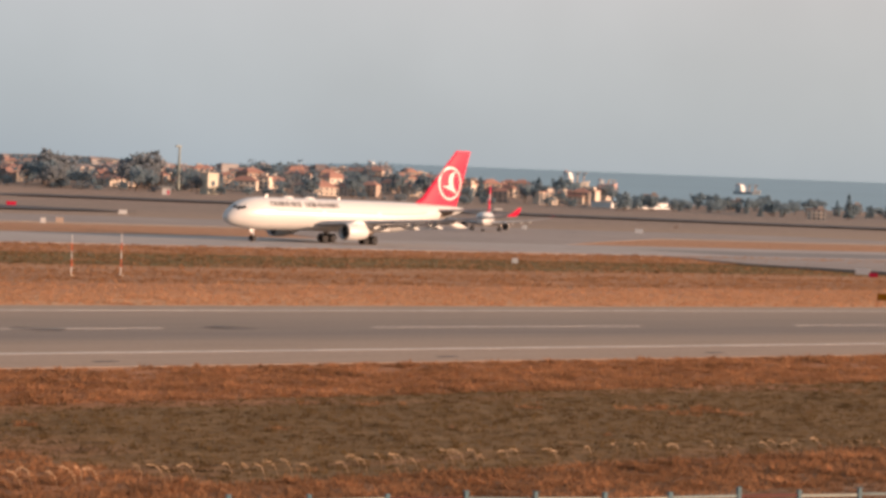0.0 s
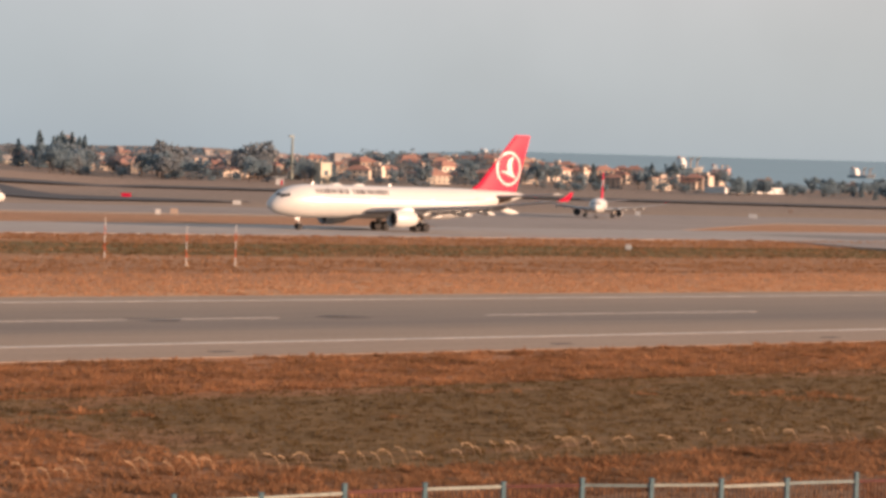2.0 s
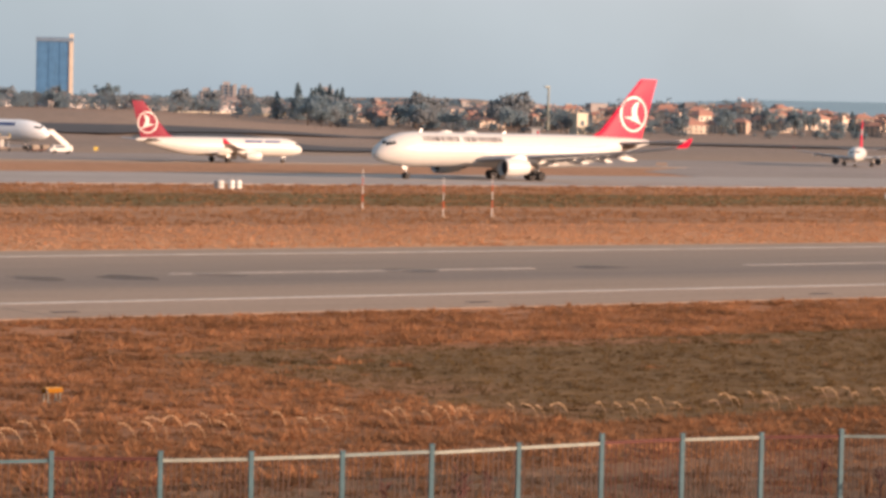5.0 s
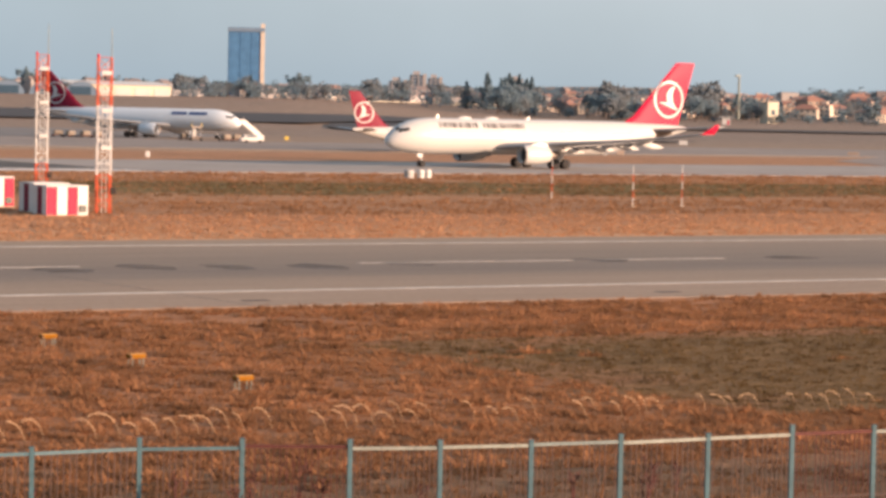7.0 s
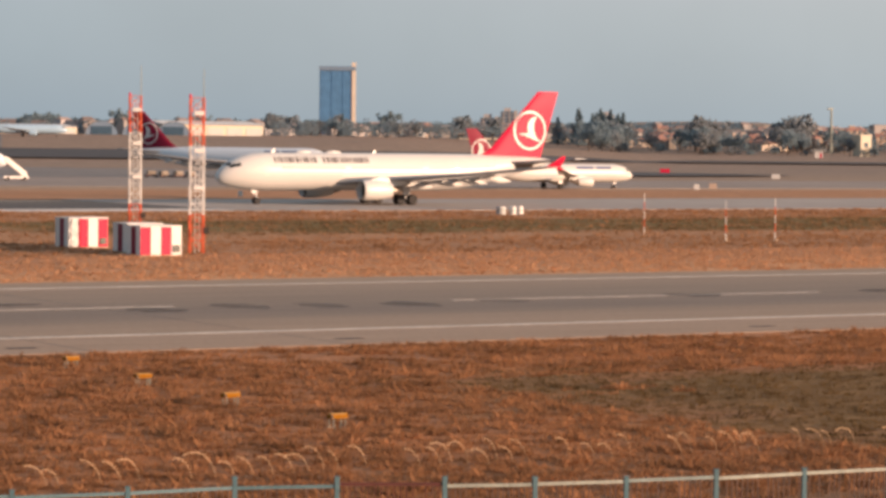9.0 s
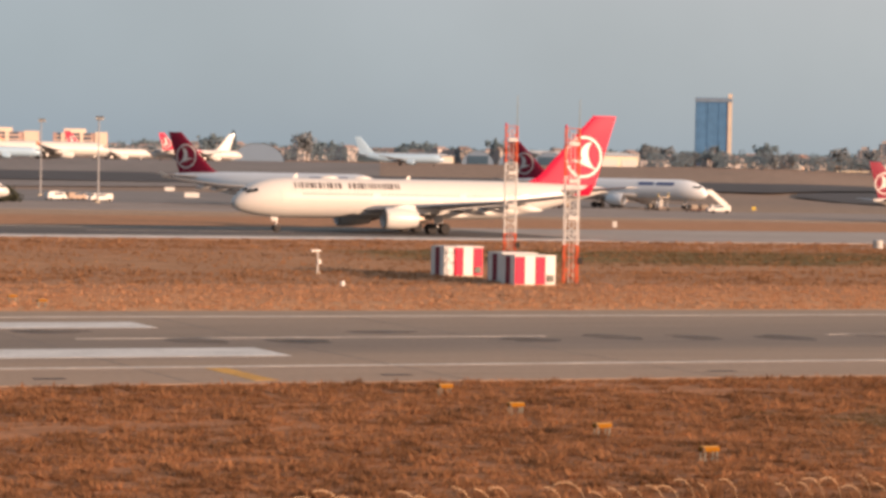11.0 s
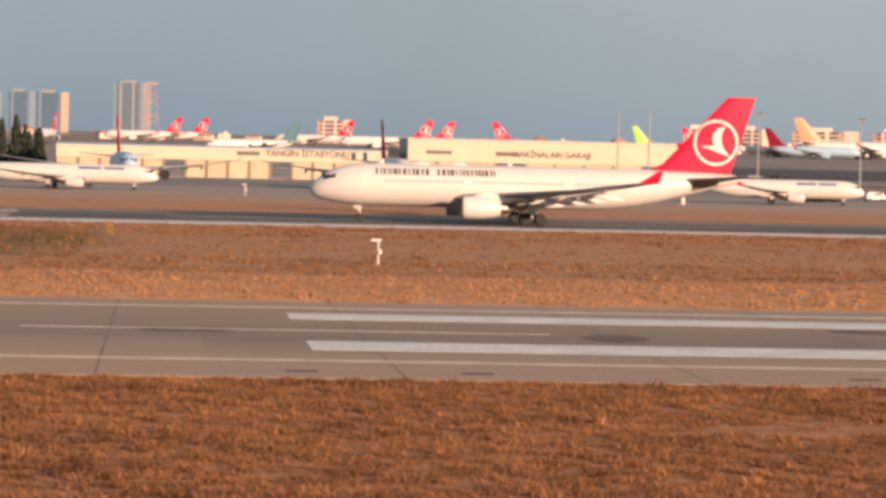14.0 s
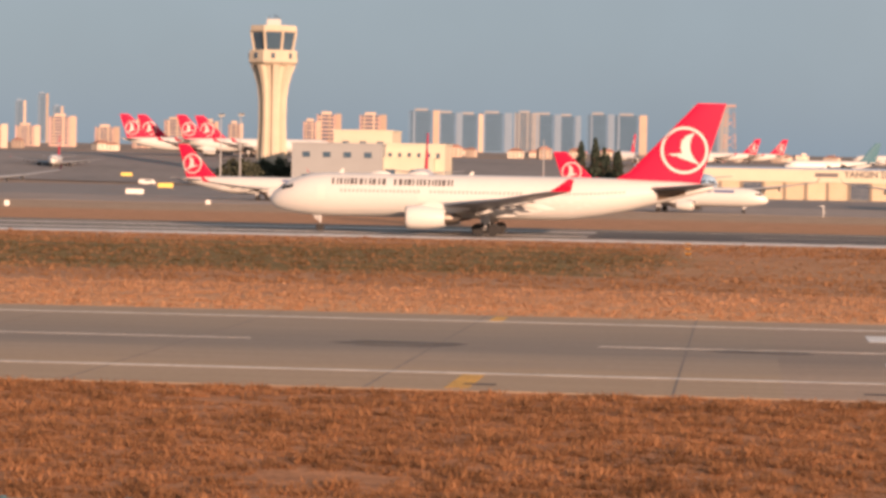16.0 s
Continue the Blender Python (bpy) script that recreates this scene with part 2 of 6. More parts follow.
M_DARKMETAL = mat("dark_fan_metal", (0.03, 0.03, 0.035), 0.4, 0.6, var=0.2, scale=1)
M_STRUT = mat("landing_gear_grey", (0.5, 0.49, 0.47), 0.45, 0.2, var=0.1, scale=1)
M_FENCE = mat("faded_blue_paint", (0.06, 0.13, 0.15), 0.6, var=0.3, scale=0.6, fine=6)
M_FENCEPALE = mat("peeling_pale_paint", (0.25, 0.27, 0.23), 0.7, var=0.3, scale=0.5, fine=6)
M_RUST = mat("rusty_iron", (0.09, 0.026, 0.02), 0.85, var=0.35, scale=0.5, fine=6)
M_WIRE = mat("galvanised_wire", (0.5, 0.33, 0.19), 0.5, 0.2, var=0.2)
M_ORANGE = mat("orange_mast_paint", (0.62, 0.1, 0.035), 0.55, var=0.15, scale=1)
M_MASTWHITE = mat("mast_white_paint", (0.64, 0.62, 0.58), 0.55, var=0.1, scale=1)
# paler amber for the lid: sunlight on the top, put into the colour
M_PAPILID = mat("sunlit_amber_lid", (0.5, 0.28, 0.07), 0.7, var=0.2, scale=0.5)
M_PAPI = mat("amber_unit_paint", (0.27, 0.11, 0.007), 0.8, spec=0.1, var=0.2, scale=0.6)
M_DARK = mat("dark_plastic", (0.03, 0.03, 0.03), 0.6, var=0.2)
M_CREAM = mat("cream_cladding", (0.53, 0.47, 0.36), 0.7, var=0.08, scale=6)
# grey holding the control building's shade and the far ships' haze
M_TONEDGREY = mat("shade_and_haze_grey", (0.27, 0.28, 0.28), 0.7, var=0.08, scale=6)
M_GREYCLAD = mat("pale_grey_cladding", (0.42, 0.42, 0.4), 0.7, var=0.08, scale=6)
M_CONC = mat("pale_concrete", (0.48, 0.41, 0.31), 0.8, var=0.12, scale=5)
M_BLUEROOF = mat("blue_roof_edge", (0.12, 0.22, 0.36), 0.5, var=0.1, scale=5)
M_GLASS = mat("blue_window_glass", (0.05, 0.09, 0.13), 0.1, var=0.2, scale=4)
M_TOWERGLASS = mat("tower_curtain_glass", (0.07, 0.185, 0.34), 0.5, var=0.25, scale=6)
M_PINK = mat("pink_render", (0.36, 0.235, 0.21), 0.8, var=0.12, scale=6, piece=0.2)
M_HOUSE = mat("cream_render", (0.6, 0.5, 0.4), 0.8, var=0.12, scale=5, piece=0.25)
M_HOUSE2 = mat("sand_render", (0.42, 0.32, 0.25), 0.8, var=0.12, scale=5, piece=0.25)
M_ROOF = mat("terracotta_tiles", (0.36, 0.18, 0.13), 0.8, var=0.2, scale=2, piece=0.25)
# far town colours are greyed to imitate haze
M_TOWNWALL = mat("far_hazed_walls", (0.32, 0.29, 0.275), 0.8, var=0.1, scale=6, island=0.45)
M_TOWNROOF = mat("far_hazed_roofs", (0.24, 0.185, 0.165), 0.8, var=0.15, scale=4, island=0.3)
M_BARK = mat("bark", (0.09, 0.065, 0.05), 0.9, var=0.2)
# far-tree leaves: haze is painted in as paler, bluer base colours
M_LEAF = mat("hazed_foliage", (0.21, 0.275, 0.3), 0.8, var=0.2, scale=3, island=0.3, spec=0.1, thin=0.5)
M_LEAFB = mat("hazed_brown_foliage", (0.235, 0.25, 0.255), 0.8, var=0.2, scale=3, island=0.3, spec=0.1, thin=0.5)
M_LEAFD = mat("hazed_cypress_foliage", (0.13, 0.195, 0.225), 0.8, var=0.2, scale=3, island=0.3, spec=0.1, thin=0.5)
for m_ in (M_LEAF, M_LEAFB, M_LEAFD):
    haze_sheen(m_, 0.8, (0.75, 0.9, 1.0))
M_SEA = mat("hazy_sea_water", (0.2, 0.33, 0.385), 0.6, var=0.06, scale=300, fine=20)
# skyline tower facades, with the blue of distant haze mixed into the colour
M_APT_B = mat("haze_blue_facade", (0.075, 0.155, 0.25), 0.5, var=0.1, scale=10)
M_APT_W = mat("haze_pale_facade", (0.25, 0.25, 0.255), 0.7, var=0.1, scale=10)
M_CYPRESS = mat("dark_cypress_needles", (0.05, 0.066, 0.05), 0.85, var=0.2, scale=1, island=0.3, spec=0.1, thin=0.3)
M_SHRUB = mat("dark_shrub_leaves", (0.075, 0.08, 0.055), 0.85, var=0.2, scale=1, island=0.3, spec=0.1, thin=0.3)
M_PILLAR = mat("brown_pillar", (0.22, 0.18, 0.14), 0.7, var=0.1)
M_GREENTAIL = mat("lime_tail_paint", (0.25, 0.5, 0.06), 0.4, var=0.1)
M_TEAL = mat("teal_tail_paint", (0.01, 0.1, 0.14), 0.6, var=0.1)
M_ORTAIL = mat("orange_tail_paint", (0.58, 0.24, 0.13), 0.4, var=0.1)
M_YSIGN = mat("yellow_sign_face", (0.7, 0.5, 0.1), 0.5, var=0.05)
M_TUFT = mat("dry_grass_blades", (0.4, 0.198, 0.096), 0.9, var=0.62, scale=1.1, fine=0.22, island=0.1, thin=0.5, spec=0.05)
M_STRAW = mat("straw_blades", (0.61, 0.34, 0.19), 0.9, thin=0.5, var=0.16, scale=2, fine=0.25, island=0.08, spec=0.05)
M_TUFTB = mat("brown_blades", (0.32, 0.168, 0.086), 0.9, thin=0.5, var=0.45, scale=2, fine=0.2, island=0.1, spec=0.05)
M_FIELD = mat("field_grass_blades", (0.41, 0.218, 0.114), 0.9, thin=0.5, var=0.3, scale=2, fine=0.2, island=0.1, spec=0.05)
M_FENCEBAR = mat("weathered_bar", (0.09, 0.055, 0.045), 0.8, var=0.3, scale=0.6)
M_TUFTG = mat("green_grass_blades", (0.178, 0.11, 0.05), 0.9, var=0.6, scale=1.1, fine=0.22, island=0.1, thin=0.5, spec=0.05)


# ---- building helpers ----
class Geo:
    """Points and faces gathered into one mesh."""

    def __init__(self):
        self.v, self.f = [], []

    def add(self, vs, fs):
        k = len(self.v)
        self.v += [tuple(p) for p in vs]
        self.f += [tuple(i + k for i in f) for f in fs]
        return self

    def box(self, c, s, rz=0.0, taper=1.0):
        a, (x, y, z) = radians(rz), [h / 2 for h in s]
        vs = []
        for dz in (-z, z):
            t = taper if dz > 0 else 1.0
            for dx, dy in ((-x, -y), (x, -y), (x, y), (-x, y)):
                vs.append((c[0] + t * (dx * math.cos(a) - dy * math.sin(a)), c[1] + t * (dx * math.sin(a) + dy * math.cos(a)), c[2] + dz))
        return self.add(vs, [(3, 2, 1, 0), (4, 5, 6, 7), (0, 1, 5, 4), (1, 2, 6, 5), (2, 3, 7, 6), (3, 0, 4, 7)])

    def rounded(self, c, s, r=0.05):
        """A box with chamfered edges."""
        bm = bmesh.new()
        bmesh.ops.create_cube(bm, size=1.0, matrix=Matrix.Translation(c) @ Matrix.Diagonal((*s, 1)))
        bmesh.ops.bevel(bm, geom=bm.edges[:], offset=r, segments=2, affect="EDGES")
        bm.verts.index_update()
        self.add([v.co for v in bm.verts], [[v.index for v in f.verts] for f in bm.faces])
        bm.free()
        return self

    def tube(self, p, q, r, r2=None, n=8, cap=True):
        p, q, r2 = Vector(p), Vector(q), r if r2 is None else r2
        w = (q - p).normalized()
        u = w.orthogonal().normalized()
        s = w.cross(u)
        vs = [o + (u * math.cos(2 * math.pi * i / n) + s * math.sin(2 * math.pi * i / n)) * k for o, k in ((p, r), (q, r2)) for i in range(n)]
        fs = [(i, (i + 1) % n, n + (i + 1) % n, n + i) for i in range(n)]
        if cap:
            fs += [tuple(reversed(range(n))), tuple(range(n, 2 * n))]
        return self.add(vs, fs)

    def rings(self, rows, close=True, cap=True):
        """Skin over equal rings of points."""
        n = len(rows[0])
        vs = [p for row in rows for p in row]
        fs = []
        for j in range(len(rows) - 1):
            for i in range(n if close else n - 1):
                fs.append((j * n + i, j * n + (i + 1) % n, (j + 1) * n + (i + 1) % n, (j + 1) * n + i))
        if cap and close:
            fs += [tuple(reversed(range(n))), tuple(range((len(rows) - 1) * n, len(rows) * n))]
        return self.add(vs, fs)

    def turned(self, prof, axis="x", at=(0, 0, 0), n=20, cap=True):
        """A turned shape: prof is (place along the axis, radius)."""
        rows = []
        for d, r in prof:
            row = []
            for i in range(n):
                c, s = r * math.cos(2 * math.pi * i / n), r * math.sin(2 * math.pi * i / n)
                p = {"x": (d, c, s), "y": (s, d, c), "z": (c, s, d)}[axis]
                row.append((p[0] + at[0], p[1] + at[1], p[2] + at[2]))
            rows.append(row)
        return self.rings(rows, True, cap)

    def mesh(self, name, material, smooth=False):
        me = bpy.data.meshes.new(name)
        me.from_pydata(self.v, [], self.f)
        me.materials.append(material)
        bm = bmesh.new()
        bm.from_mesh(me)
        bmesh.ops.recalc_face_normals(bm, faces=bm.faces[:])
        bm.to_mesh(me)
        bm.free()
        if smooth:
            me.shade_smooth()
            me.set_sharp_from_angle(angle=radians(38))
        return me


def part(name, geo, material, parent=None, label="", smooth=False):
    ob = new(name, geo.mesh(name, material, smooth))
    ob.parent = parent
    if label:
        ob["label"] = label
    return ob


def thing(name, m, label, category, group=""):
    ob = new(name)
    ob.matrix_world = m
    return tagged(ob, label, category, group)


def rise(x, y):
    """How far the far country is raised above the airfield to fit the camera's view."""
    r = math.hypot(x, y)
    az = math.degrees(math.atan2(x, max(y, 1)))
    up = float(np.interp(r, (950, 1100, 1300, 1600, 2200, 3200, 4900), (0, 1.4, 4.7, 9.3, 13.9, 27.7, 52)))
    bank = float(np.interp(r, (950, 1000, 1060, 1150, 1300, 1600, 2200, 3200, 4900), (0, 2.2, 5.5, 10.0, 11.0, 12.5, 15.0, 21.0, 32)))
    left = float(np.interp(az, (29, 34), (1, 0)))
    up = bank * left + up * (1 - left)
    coast = float(np.interp(az, (36.5, 41), (0, 1)))
    hill = 9.0 * math.exp(-((az - 41.0) / 3.6) ** 2) * float(np.interp(r, (1430, 1800, 2100), (0, 1, 0.3)))
    return up * (1 - coast) + min(up, 9.3) * coast + hill


def ground_z(x, y):
    return float(np.interp(y, (190, 345), (0, 1.0))) + rise(x, y)


def spot(az, dist):
    """A place on the ground: degrees from the runway's normal, and the distance from the eye."""
    x, y = dist * math.sin(radians(az)), dist * math.cos(radians(az))
    return x, y, ground_z(x, y)


def high(el, dist):
    return EYE.z + dist * math.tan(radians(el))


# ---- ground, runways, taxiways ----
def sheet(name, poly, z, material, label, kind="structure", category="", drop=0.35):
    """A paved slab over a convex outline."""
    n = len(poly)
    g = Geo().add([(x, y, z) for x, y in poly] + [(x, y, z - drop) for x, y in poly], [tuple(range(n))] + [(i, n + i, n + (i + 1) % n, (i + 1) % n) for i in range(n)])
    ob = part(name, g, material)
    return tagged(ob, label, category or name.split("_")[-1], kind=kind)


xs = sorted(set(list(range(-1000, 1501, 50)) + list(range(-4900, 4901, 350))))
ys = sorted(set([-400, -150, -50, 0, 40, 60, 90, 125, 190, 220, 260, 300, 345, 400, 450, 500, 600, 700] + list(range(725, 1400, 25)) + list(range(1400, 2000, 75)) + list(range(2000, 4901, 200))))
g = Geo()
g.add([(x, y, ground_z(x, y)) for y in ys for x in xs], [(j * len(xs) + i, j * len(xs) + i + 1, (j + 1) * len(xs) + i + 1, (j + 1) * len(xs) + i) for j in range(len(ys) - 1) for i in range(len(xs) - 1)])
ground = tagged(part("ground", g, M_GROUND), "dry brown airfield grass with green and straw strips", "ground", kind="structure")

sheet("near_runway_end", [(-900, 125.2), (2, 125.2), (2, 187.6), (-900, 187.6)], 0.03, M_CONCNEAR, "tan concrete end of the near runway with sealed joints", category="runway")
near_runway = sheet("near_runway", [(2, 125.2), (1200, 125.2), (1200, 187.6), (2, 187.6)], 0.03, M_ASPHALT, "worn grey asphalt runway with paler shoulders", category="runway")
sheet("far_runway_end", [(165.2, 337), (1500, 337), (1500, 406), (165.2, 406)], 1.05, M_RUNPALE, "pale end of the far runway", category="runway")
far_runway = sheet("far_runway", [(-1200, 338), (165, 338), (165, 404), (-1200, 404)], 1.05, M_ASPHALT_FAR, "dark grey asphalt runway beyond the grass", category="runway")
sheet("link_taxiway", [(352, 187.8), (560, 187.8), (560, 337.8), (372, 337.8), (352, 300)], 1.03, M_TAXI, "pale grey taxiway joining the two runways", category="taxiway", drop=1.4)
sheet("parallel_taxiway", [(310, 500), (1300, 500), (1300, 610), (310, 610)], 1.06, M_TAXI, "long grey taxiway behind the far runway", category="taxiway")
sheet("apron_taxiway", [(-700, 620), (0, 560), (309.8, 502), (309.8, 610), (309.8, 640), (-700, 720)], 1.04, M_TAXI, "grey taxiway along the cargo apron", category="taxiway")
sheet("apron", [(-900, 721), (309.8, 641), (380, 720), (380, 930), (-900, 930)], 1.05, M_APRON, "wide grey concrete apron", category="apron")
sheet("taxiway_junction", [(352, 406.2), (418, 406.2), (470, 444), (551, 499.8), (430, 499.8), (375, 450)], 1.055, M_TAXI, "grey taxiway joining the far runway to the long taxiway", category="taxiway")
sheet("runway_centre", [(402, 345), (1400, 345), (1400, 384), (409, 379)], 1.058, M_APRON, "darker worn middle of the far runway end", category="runway", drop=0.006)


def draped(name, az0, az1, near, far, up, material, label, category):
    """Paving that follows the rising ground; near and far give the distance at an azimuth."""
    n, m = int((az1 - az0) * 2) + 1, 9
    pts = []
    for j in range(m):
        for i in range(n):
            a = az0 + (az1 - az0) * i / (n - 1)
            d = near(a) + (far(a) - near(a)) * j / (m - 1)
            px, py = d * math.sin(radians(a)), d * math.cos(radians(a))
            pts.append((px, py, ground_z(px, py) + up))
    ob = part(name, Geo().add(pts, [(j * n + i, j * n + i + 1, (j + 1) * n + i + 1, (j + 1) * n + i) for j in range(m - 1) for i in range(n - 1)]), material)
    return tagged(ob, label, category, kind="structure")


draped("far_apron", -18, 21, lambda a: 935 / math.cos(radians(a)), lambda a: 1330, 0.35, M_APRON, "grey concrete apron on the rise behind the halls", "apron")
draped("branch_taxiway", 29.5, 37, lambda a: float(np.interp(a, (29.5, 31, 32.4, 33.2, 37), (985, 930, 850, 805, 868))), lambda a: float(np.interp(a, (29.5, 31.8, 32.4, 33.2, 37), (1010, 1060, 1000, 945, 884))), 0.45, M_DARKROAD, "dark asphalt taxiway branching round a grass wedge", "taxiway")
g = Geo()
road_az, road_r = [8 + 0.5 * i for i in range(93)], (0.0, 0.33, 0.67, 1.0)


def road_at(a, f):
    """A point of the strip; its distance changes with bearing to fit the camera's view."""
    r = float(np.interp(a, (29, 35), (1003, 1140))) + f * float(np.interp(a, (29, 35), (55, 28)))
    x_, y_ = r * math.sin(radians(a)), r * math.cos(radians(a))
    return x_, y_, ground_z(x_, y_) + 0.7


g.add([road_at(a, r) for r in road_r for a in road_az], [(j * 93 + i, j * 93 + i + 1, (j + 1) * 93 + i + 1, (j + 1) * 93 + i) for j in range(3) for i in range(92)])
tagged(part("crossing_runway", g, M_DARKROAD), "dark asphalt strip across the far side of the airfield", "runway", kind="structure")


RUBBER = ((76, 157, 3.5, 6), (81.2, 156, 3.2, 6), (87.2, 155, 3.6, 6), (69.5, 155, 4, 6), (48.5, 155.6, 4, 7), (54.6, 155.2, 4, 6), (42.2, 165.2, 5.5, 5), (25.2, 155.2, 4, 8), (-19.3, 156.1, 8, 5), (1.2, 156.8, 6, 4), (95, 157, 4, 5), (111, 158, 5, 4), (128, 158, 5, 4), (63, 163, 5, 3))


def stripe(name, x0, x1, y0, y1, z, material, parent, label=""):
    return part(name, Geo().box(((x0 + x1) / 2, (y0 + y1) / 2, z + 0.004), (x1 - x0, y1 - y0, 0.012)), material, parent, label)


for y0, y1 in ((135.3, 136.2), (180.2, 181.1)):
    stripe("side_stripe", -880, 1180, y0, y1, 0.03, M_PAINT_WORN, near_runway)
for k in range(-14, 20):
    stripe("centre_dash", -58 + 50 * k, -28 + 50 * k, 158.0, 158.5, 0.03, M_PAINT_WORN, near_runway)
for y0, y1 in ((143.0, 149.6), (168.6, 174.6)):
    stripe("aiming_mark", 7.6, 50.0, y0, y1, 0.03, M_PAINT, near_runway, "broad white aiming point bar")
    stripe("aiming_mark", -122.0, -85.0, y0 + 0.1, y1 + 0.1, 0.03, M_PAINT, near_runway, "broad white aiming point bar")
for x, y0, y1, w in ((-13.4, 126.6, 134.8, 1.1), (-16.4, 181.4, 186.6, 0.9), (42.4, 126.6, 134.6, 1.2)):
    stripe("yellow_mark", x, x + w, y0, y1, 0.03, M_YPAINT, near_runway, "worn yellow shoulder mark")
for x, y, w, d in RUBBER:
    h = [(x + w / 2 * math.cos(a) * random.uniform(0.75, 1.1), y + d / 2 * math.sin(a) * random.uniform(0.7, 1.1), 0.048) for a in np.linspace(0, 2 * math.pi, 18, endpoint=False)]
    part("rubber_patch", Geo().add(h, [tuple(range(18))]), M_RUBBER, near_runway, "dark tyre rubber smear")
for x in (-62, -40, -12.0, 6.4, 14.6, 33, 50.6, 68.8, 95.5, 122.3, 148):
    part("drain_grate", Geo().box((x, 129.0, 0.034), (1.5, 0.7, 0.03)), M_GRATE, near_runway)
for y0, y1 in ((349.6, 350.6), (393.6, 394.5)):
    stripe("side_stripe", -1180, 164, y0, y1, 1.05, M_PAINT_WORN, far_runway)
for y0, y1, m in ((339.0, 346.0, M_PAINT),):
    stripe("shoulder_stripe", -1180, 164, y0, y1, 1.05, m, far_runway, "pale worn shoulder strip")
for k in range(-20, 3):
    stripe("centre_dash", 50 * k, 50 * k + 30, 371.6, 372.4, 1.05, M_PAINT_WORN, far_runway)
for y0, y1 in ((358, 364), (380, 386)):
    stripe("aiming_mark", -150, -20, y0, y1, 1.05, M_PAINT_WORN, far_runway)
for k in range(-6, 6):
    part("joint_line", Geo().box((k * 14.0 - 3, 156.4, 0.034), (0.1, 62, 0.008)), M_SEAL, near_runway)

# the sea behind the coast: haze in its colour, sheet tilted up to fit the camera's view
g = Geo()
az_s = [33 + 0.9 * i for i in range(26)]
rr = (2300, 2800, 3400, 4100, 4950)
g.add([(r * math.sin(radians(a)), r * math.cos(radians(a)), 9.0 + (high(float(np.interp(a, (33, 42), (0.15, 0.6))), 4950) - 9.0) * ((r - 2300) / 2650) ** 0.9) for r in rr for a in az_s], [(j * 26 + i, j * 26 + i + 1, (j + 1) * 26 + i + 1, (j + 1) * 26 + i) for j in range(4) for i in range(25)])
tagged(part("sea", g, M_SEA), "hazy blue-grey sea behind the coast", "sea", kind="structure")


# ---- aircraft ----
NOSE = ((0.0, 4.02, 0.04), (0.12, 4.04, 0.42), (0.45, 4.1, 0.85), (1.0, 4.22, 1.28), (1.8, 4.4, 1.7), (2.8, 4.58, 2.1), (4.0, 4.71, 2.42), (5.6, 4.81, 2.68), (7.6, 4.85, 2.82))
TAIL = ((36.0, 4.85, 2.82), (39.5, 4.9, 2.76), (43.0, 5.1, 2.52), (46.5, 5.42, 2.12), (50.0, 5.83, 1.62), (53.5, 6.23, 1.08), (56.2, 6.5, 0.62), (57.7, 6.62, 0.3))


